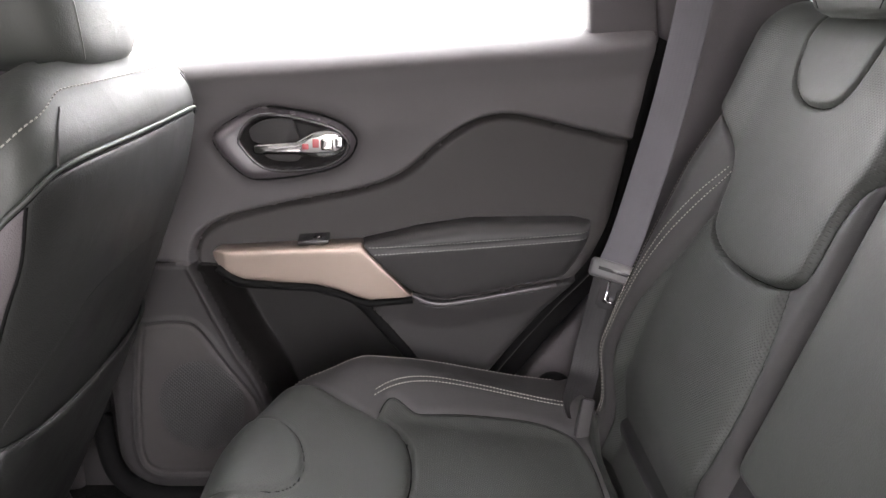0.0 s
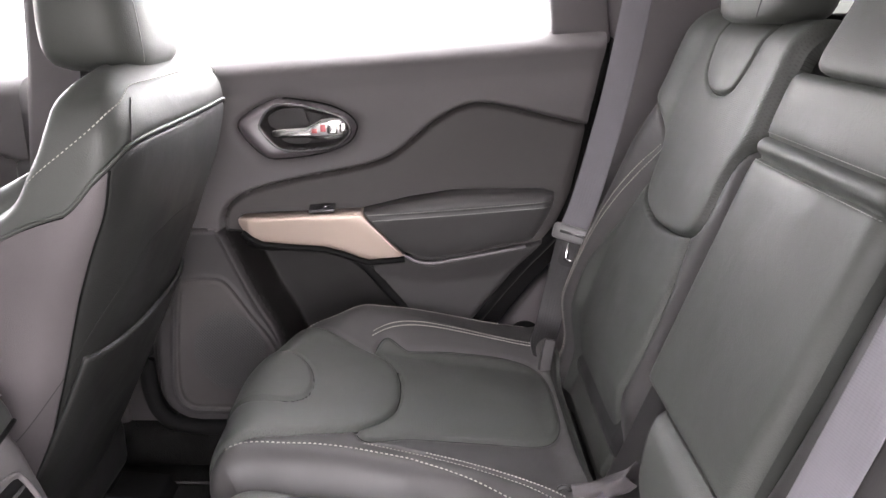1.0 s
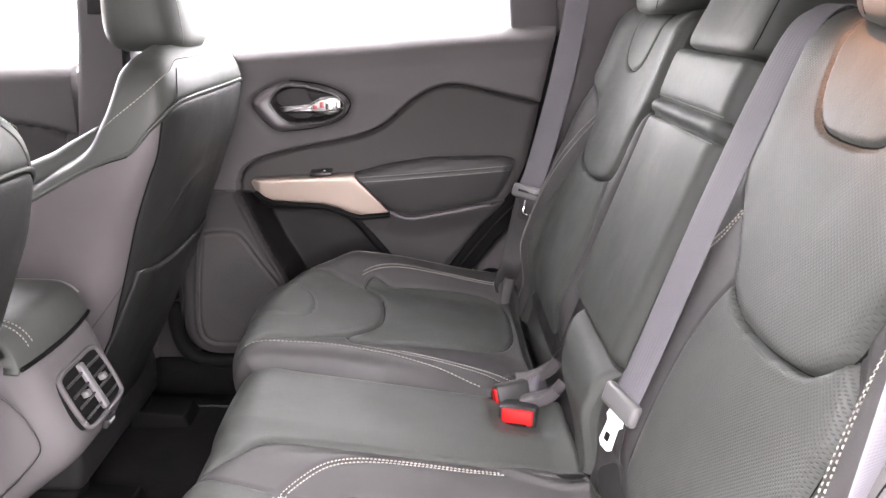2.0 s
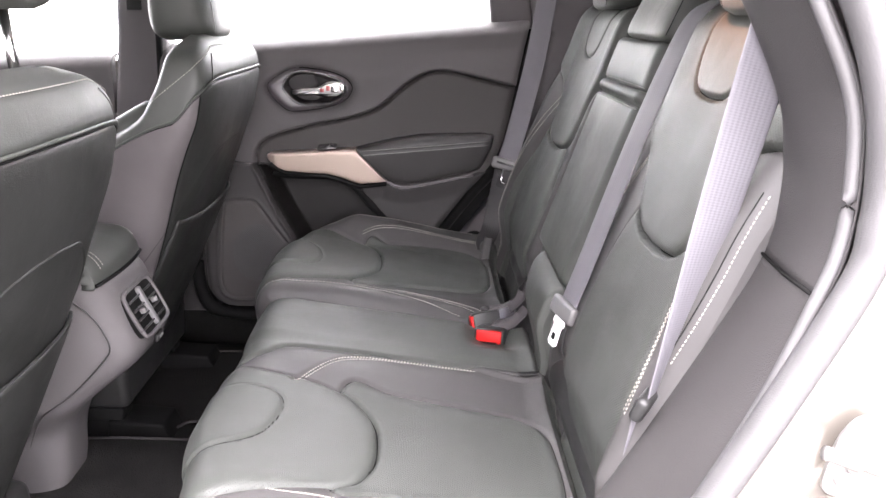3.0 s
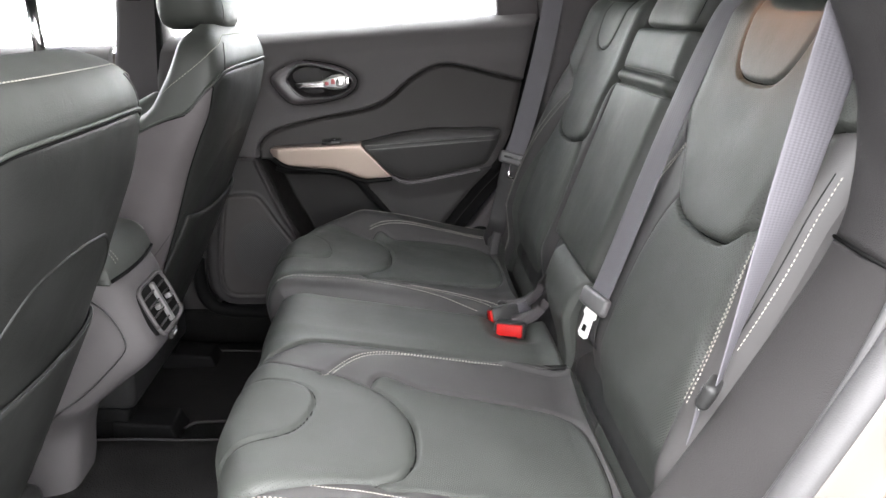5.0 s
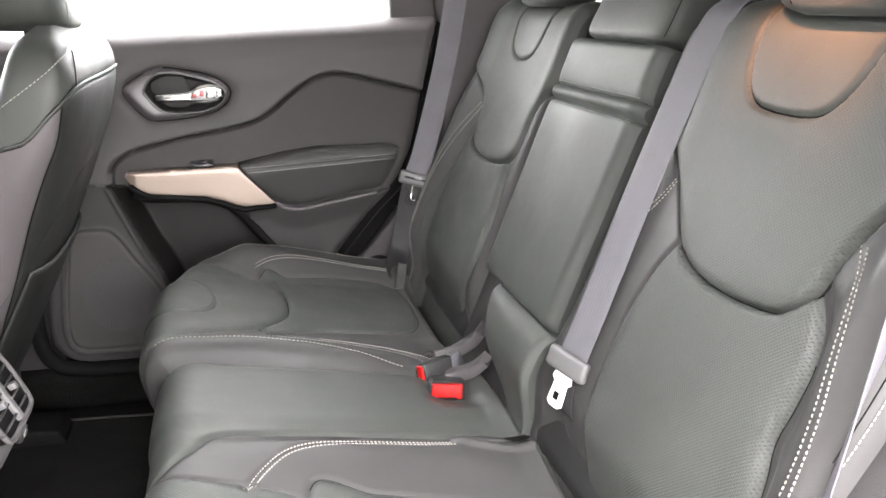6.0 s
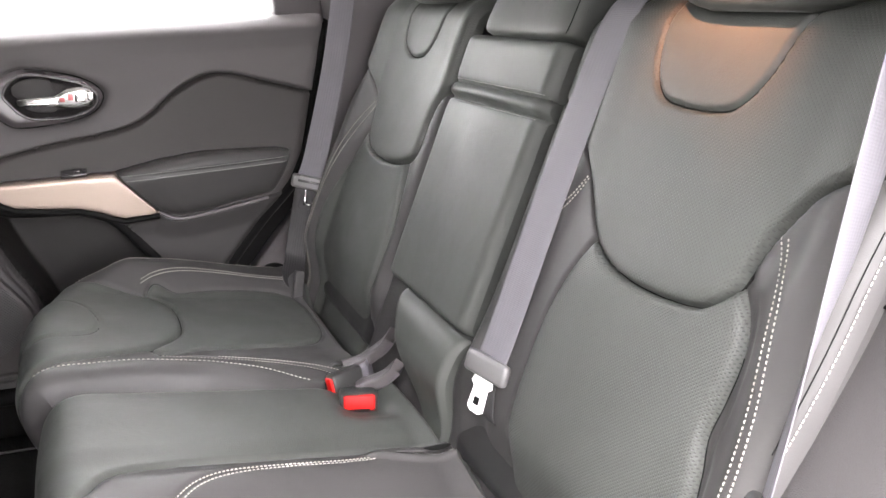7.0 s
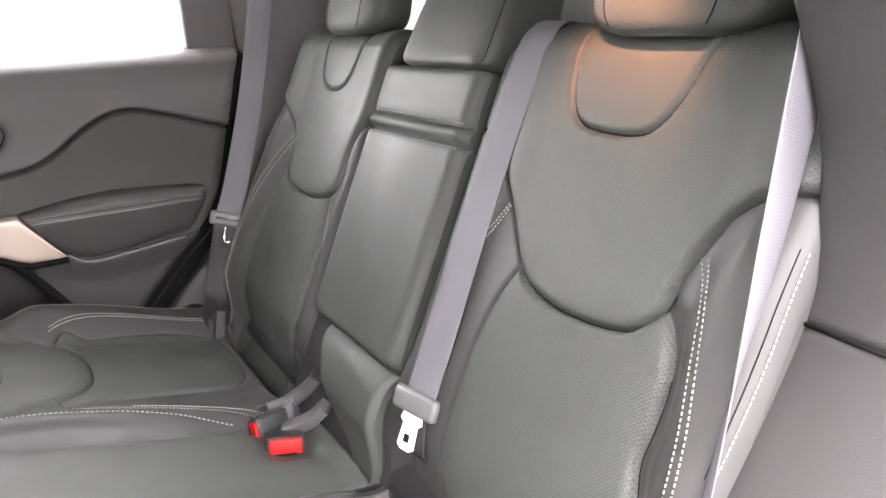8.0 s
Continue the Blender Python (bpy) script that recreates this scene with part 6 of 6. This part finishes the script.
# ---- buckles
def buckle(label, place, turn, size=1.0, group="buckles"):
    t = thing("belt_buckle", label, "belt buckle", group)
    m = Matrix.Translation(place) @ turn @ Matrix.Scale(size, 4)
    part("housing", block((0.066, 0.056, 0.030), m, 0.006, 3), DARK_PLASTIC, t, "black plastic housing")
    part("release_button", block((0.010, 0.046, 0.023), m @ Matrix.Translation((-0.032, 0, 0.001)), 0.003, 3), RED, t, "red release button")
    part("tongue_slot", block((0.004, 0.030, 0.0035), m @ Matrix.Translation((-0.0365, 0, -0.0095)), 0.001, 1), BLACK_RUBBER, t)
    ribbon("strap", [tuple(m @ Vector((0.028, 0, 0))), tuple(m @ Vector((0.055, 0, -0.010))), tuple(m @ Vector((0.085, 0, -0.045)))], [tuple(turn.to_3x3() @ Vector((0, 1, 0)))] * 3,
           0.040, BELT, t)
    return t


buckle("black belt buckle with red release button lying on the middle seat", (0.462, 0.056, 0.288), pose(0, 0, 0, 0, 0, 76) @ pose(0, 0, 0, 0, 14, 0))
buckle("black belt buckle with red button standing on its edge", (0.454, 0.088, 0.298), pose(0, 0, 0, 74, -6, 14), 0.80)

# ---- near door opening: trim, seal and painted jamb
# each row: x and z along the opening, from the roof down to the sill
A = spline([(0.10, 1.120), (0.36, 1.085), (0.520, 0.985), (0.594, 0.875), (0.640, 0.790), (0.652, 0.740), (0.654, 0.700), (0.643, 0.640), (0.588, 0.532), (0.519, 0.405),
            (0.435, 0.275), (0.34, 0.165), (0.22, 0.105), (0.0, 0.085), (-0.30, 0.085)], 9)
B = spline([(0.10, 1.125), (0.37, 1.095), (0.535, 0.985), (0.608, 0.864), (0.642, 0.800), (0.652, 0.750), (0.652, 0.690), (0.639, 0.640), (0.604, 0.544), (0.547, 0.427),
            (0.479, 0.290), (0.39, 0.170), (0.27, 0.095), (0.02, 0.070), (-0.30, 0.070)], 9)
C = spline([(0.10, 1.135), (0.39, 1.105), (0.560, 0.985), (0.632, 0.866), (0.660, 0.800), (0.670, 0.745), (0.671, 0.706), (0.664, 0.662), (0.612, 0.550), (0.552, 0.430),
            (0.490, 0.290), (0.41, 0.160), (0.29, 0.080), (0.03, 0.052), (-0.30, 0.050)], 9)


def lane(line, y):
    return np.stack([line[:, 0], np.full(len(line), y), line[:, 1]], axis=1)


def outward(line, d):
    """The line moved away from the opening by d."""
    t = np.gradient(line, axis=0)
    t /= np.linalg.norm(t, axis=1)[:, None]
    return line + np.stack([-t[:, 1], t[:, 0]], axis=1) * d


def band(name, lanes, mat, parent, label="", sub=6, thick=0.006):
    """A moulded band swept along the opening through several lanes of points."""
    rows = []
    for i in range(len(lanes[0])):
        rows.append(spline([q[i] for q in lanes], sub))
    v, f = sheet(np.array(rows), thick)
    return mesh_part(name, v, f, mat, parent, label)


opening = thing("door_opening_near", "open near rear doorway with grey trim, seal and beige paint", "door frame", "", "structure")
k = int(np.argmin(np.abs(A[:, 1] - 0.645) + 10 * (A[:, 0] < 0.5)))
for i0, i1, nm in ((0, k + 1, "upper_pillar_trim"), (k, len(A), "lower_pillar_trim")):
    # a fine gap parts the two covers
    a, b = A[i0:i1].copy(), B[i0:i1].copy()
    if i0:
        a[0] += (A[k + 1] - A[k]) * 0.12
        b[0] += (B[k + 1] - B[k]) * 0.12
    deep = outward(a, 0.05)
    band(nm, [lane(deep, -0.585), lane(outward(a, 0.012), -0.588), lane(a, -0.600), lane(a * 0.5 + b * 0.5 + np.array([-0.003, 0.001]), -0.655), lane(b, -0.700), lane(outward(b, 0.006), -0.712)],
         HARD_TRIM, opening, "grained grey-black pillar trim")
gap = np.array([A[k], B[k]])
tube("trim_joint", [(A[k][0] - 0.001, -0.597, A[k][1]), ((A[k][0] + B[k][0]) / 2 - 0.0045, -0.655, (A[k][1] + B[k][1]) / 2), (B[k][0] - 0.001, -0.702, B[k][1])], 0.0016, BLACK_RUBBER,
     opening, "dark joint between the covers", 8)
tube("door_seal", lane(C, -0.722), 0.0125, RUBBER, opening, "grey rubber door seal", 14, 1.25, (0, 1, 0))
tube("seal_lip", lane(outward(B, 0.002), -0.7075), 0.0055, RUBBER, opening, "", 10)
c = C
paint = band("jamb", [lane(outward(c, 0.004), -0.705), lane(outward(c, 0.014), -0.724), lane(outward(c, 0.040), -0.733), lane(outward(c, 0.052), -0.738), lane(outward(c, 0.066), -0.752),
                      lane(outward(c, 0.098), -0.768), lane(outward(c, 0.118), -0.785), lane(outward(c, 0.126), -0.806), lane(outward(c, 0.140), -0.820)], PAINT, opening,
             "glossy pale beige painted jamb", 6, 0.004)
# outer quarter panel with the wheel arch cut into it
Q0 = outward(c, 0.140)
rows = []
ARCH = (0.938, 0.086, 0.40)
for i in range(len(Q0)):
    p0 = Q0[i]
    end = np.array((1.60, min(max(p0[1], 0.38), 1.0))) if p0[1] > 0.20 else np.array((0.60, p0[1] - 0.12))
    row = []
    for f in np.linspace(0, 1, 26):
        p = p0 + (end - p0) * f
        d = p - np.array(ARCH[:2])
        r = np.hypot(*d)
        if r < ARCH[2]:
            p = np.array(ARCH[:2]) + d / max(r, 1e-6) * ARCH[2]
        row.append((p[0], -0.820 - 0.016 * min(1, f * 4) - 0.012 * math.sin(min(1, f) * math.pi), p[1]))
    rows.append(row)
v, f = sheet(rows, 0.004)
mesh_part("quarter_panel", v, f, PAINT, opening, "pale beige outer quarter panel")
q = np.linspace(math.radians(95), math.radians(200), 50)
tube("arch_cladding", [(ARCH[0] + (ARCH[2] - 0.006) * math.cos(a), -0.838, ARCH[1] + (ARCH[2] - 0.006) * math.sin(a)) for a in q], 0.010, RUBBER, opening, "grey plastic wheel arch edge", 12, 1.0, (0, 1, 0))
part("arch_liner", slab([(ARCH[0] + 0.385 * math.cos(a), ARCH[1] + 0.385 * math.sin(a)) for a in np.linspace(math.radians(60), math.radians(215), 40)], 0.03, "y", -0.79, 0.004), BLACK_RUBBER, opening,
     "black wheel arch liner")

# striker
st = thing("door_striker", "zinc-plated door striker bolted to the painted jamb", "door striker")
m = Matrix.Translation((0.667, -0.7470, 0.5345)) @ pose(0, 0, 0, 0, 15, 0) @ Matrix.Scale(0.84, 4)
o = spline([(-0.004, -0.042), (0.014, -0.036), (0.018, -0.014), (0.022, 0.012), (0.020, 0.032), (0.008, 0.041), (-0.010, 0.038), (-0.020, 0.016), (-0.020, -0.018), (-0.016, -0.036)], 5, True)
bm = slab(o, -0.006, "y", 0.0, 0.0015)
bmesh.ops.transform(bm, matrix=m, verts=bm.verts)
part("striker_plate", bm, STEEL, st, "zinc-plated plate")
for dx, dz in ((-0.003, -0.0215), (0.003, 0.0215)):
    bm = bmesh.new()
    bmesh.ops.create_cone(bm, cap_ends=True, segments=24, radius1=0.0092, radius2=0.0078, depth=0.005)
    bmesh.ops.transform(bm, matrix=m @ Matrix.Translation((dx, -0.0085, dz)) @ pose(0, 0, 0, 90, 0, 0), verts=bm.verts)
    bolt = part("bolt", bm, STEEL, st, "bolt head", False)
    bm = bmesh.new()
    bmesh.ops.create_cone(bm, cap_ends=True, segments=6, radius1=0.0036, radius2=0.0036, depth=0.003)
    bmesh.ops.transform(bm, matrix=m @ Matrix.Translation((dx, -0.0102, dz)) @ pose(0, 0, 0, 90, 0, 0), verts=bm.verts)
    part("socket", bm, GREY_PLASTIC, bolt, "", False)
# the bent bar of the striker: up from the plate, then out towards the latch
part("striker_foot", block((0.034, 0.020, 0.010), m @ Matrix.Translation((0.002, -0.014, 0.001)) @ pose(0, 0, 0, 0, 8, 0), 0.004, 3), STEEL, st, "bent foot of the striker")
loop = spline([(0.000, -0.014, 0.002), (-0.008, -0.026, 0.003), (-0.018, -0.030, 0.005), (-0.046, -0.030, 0.009)], 8)
tube("striker_bar", [tuple(m @ Vector(p)) for p in loop], 0.0054, STEEL, st, "steel striker bar", 12)

# sill inside the opening
structure(part("sill_near", block((1.0, 0.16, 0.060), Matrix.Translation((-0.10, -0.68, 0.030)), 0.02, 3), DARK_PLASTIC), "black plastic door sill")
structure(part("sill_outer", block((1.3, 0.12, 0.22), Matrix.Translation((-0.05, -0.765, -0.065)), 0.03, 3), PAINT), "pale beige painted sill")
# near B pillar behind the camera's left
structure(part("pillar_near", slab([(-0.435, 0.02), (-0.330, 0.02), (-0.310, 0.60), (-0.29, 1.12), (-0.40, 1.12)], 0.10, "y", -0.77, 0.016), PILLAR_TRIM), "grey-black pillar trim at the near doorway")
structure(part("rear_pillar_near", slab([(0.70, 0.60), (1.05, 0.60), (1.00, 1.14), (0.62, 1.14)], 0.05, "y", -0.665, 0.012), PILLAR_TRIM), "grey-black pillar trim behind the near belt")
structure(part("front_door_near", slab([(-1.3, 0.02), (-0.45, 0.02), (-0.44, 0.74), (-1.3, 0.70)], 0.08, "y", -0.77, 0.01), SOFT_TRIM), "closed front door trim")

# glass that closes the cabin in front and behind, tinted to dim the light
structure(part("windscreen", slab([(-0.70, 0.70), (0.70, 0.70), (0.66, 1.16), (-0.66, 1.16)], 0.005, "x", -1.30, 0), SCREEN_GLASS), "dark tinted windscreen that cuts the light from ahead")
structure(part("front_window_near", slab([(-1.3, 0.69), (-0.43, 0.72), (-0.40, 1.13), (-0.9, 1.12)], 0.004, "y", -0.735, 0), SCREEN_GLASS), "dark tinted front side window that cuts light")
structure(part("tailgate_window", slab([(-0.72, 0.85), (0.72, 0.85), (0.66, 1.16), (-0.66, 1.16)], 0.005, "x", 1.545, 0), PRIVACY_GLASS), "dark tinted tailgate window")
for y, n in ((0.742, "quarter_window_far"), (-0.746, "quarter_window_near")):
    structure(part(n, slab([(0.70, 0.85), (1.55, 0.85), (1.45, 1.13), (0.66, 1.13)], 0.004, "y", y, 0), PRIVACY_GLASS), "dark tinted quarter window")

# the near rear door, swung open beyond the doorway
swing = pose(-0.345, -0.835, 0, 0, 0, -72)
opened = thing("door_near_open", "open near rear door with grey-black trim", "car door", "", "structure")
for nm, o, y, d, mat, lab in (("trim", [(0.02, 0.10), (0.60, 0.10), (0.86, 0.48), (0.92, 0.84), (0.02, 0.78)], 0.055, 0.05, SOFT_TRIM, "grey-black door trim"),
                              ("outer_skin", [(0.0, 0.02), (0.58, 0.02), (0.88, 0.44), (0.95, 0.84), (0.0, 0.77)], 0.0, 0.05, PAINT, "pale beige outer door skin"),
                              ("window_glass", [(0.02, 0.76), (0.92, 0.82), (0.76, 1.10), (0.04, 1.13)], 0.040, 0.004, PRIVACY_GLASS, "dark tinted side window")):
    bm = slab(o, d, "y", y, 0.006 if d > 0.01 else 0)
    bmesh.ops.transform(bm, matrix=swing, verts=bm.verts)
    part(nm, bm, mat, opened, lab)

# ---- dome lamp in the headliner, warm, over the rear seat
lamp = thing("dome_lamp", "small warm cargo lamp in the grey headliner", "ceiling lamp")
part("lamp_body", block((0.07, 0.12, 0.018), Matrix.Translation((0.53, -0.35, 1.166)), 0.006, 3), GREY_PLASTIC, lamp)
ld = bpy.data.lights.new("warm_bulb", "SPOT")
ld.spot_size, ld.spot_blend, ld.shadow_soft_size = radians(40), 1.0, 0.03
ld.energy = 6.12
ld.color = (1.0, 0.46, 0.24)
lo = new("warm_bulb", ld)
lo.parent = lamp
lo.matrix_world = look((0.53, -0.35, 1.152), (0.70, -0.345, 0.83))

# ---- outside
ground_ob = part("ground", slab([(-60, -60), (60, -60), (60, 60), (-60, 60)], -0.05, "z", -0.42, 0), CONCRETE)
structure(ground_ob, "grey asphalt ground outside the car")
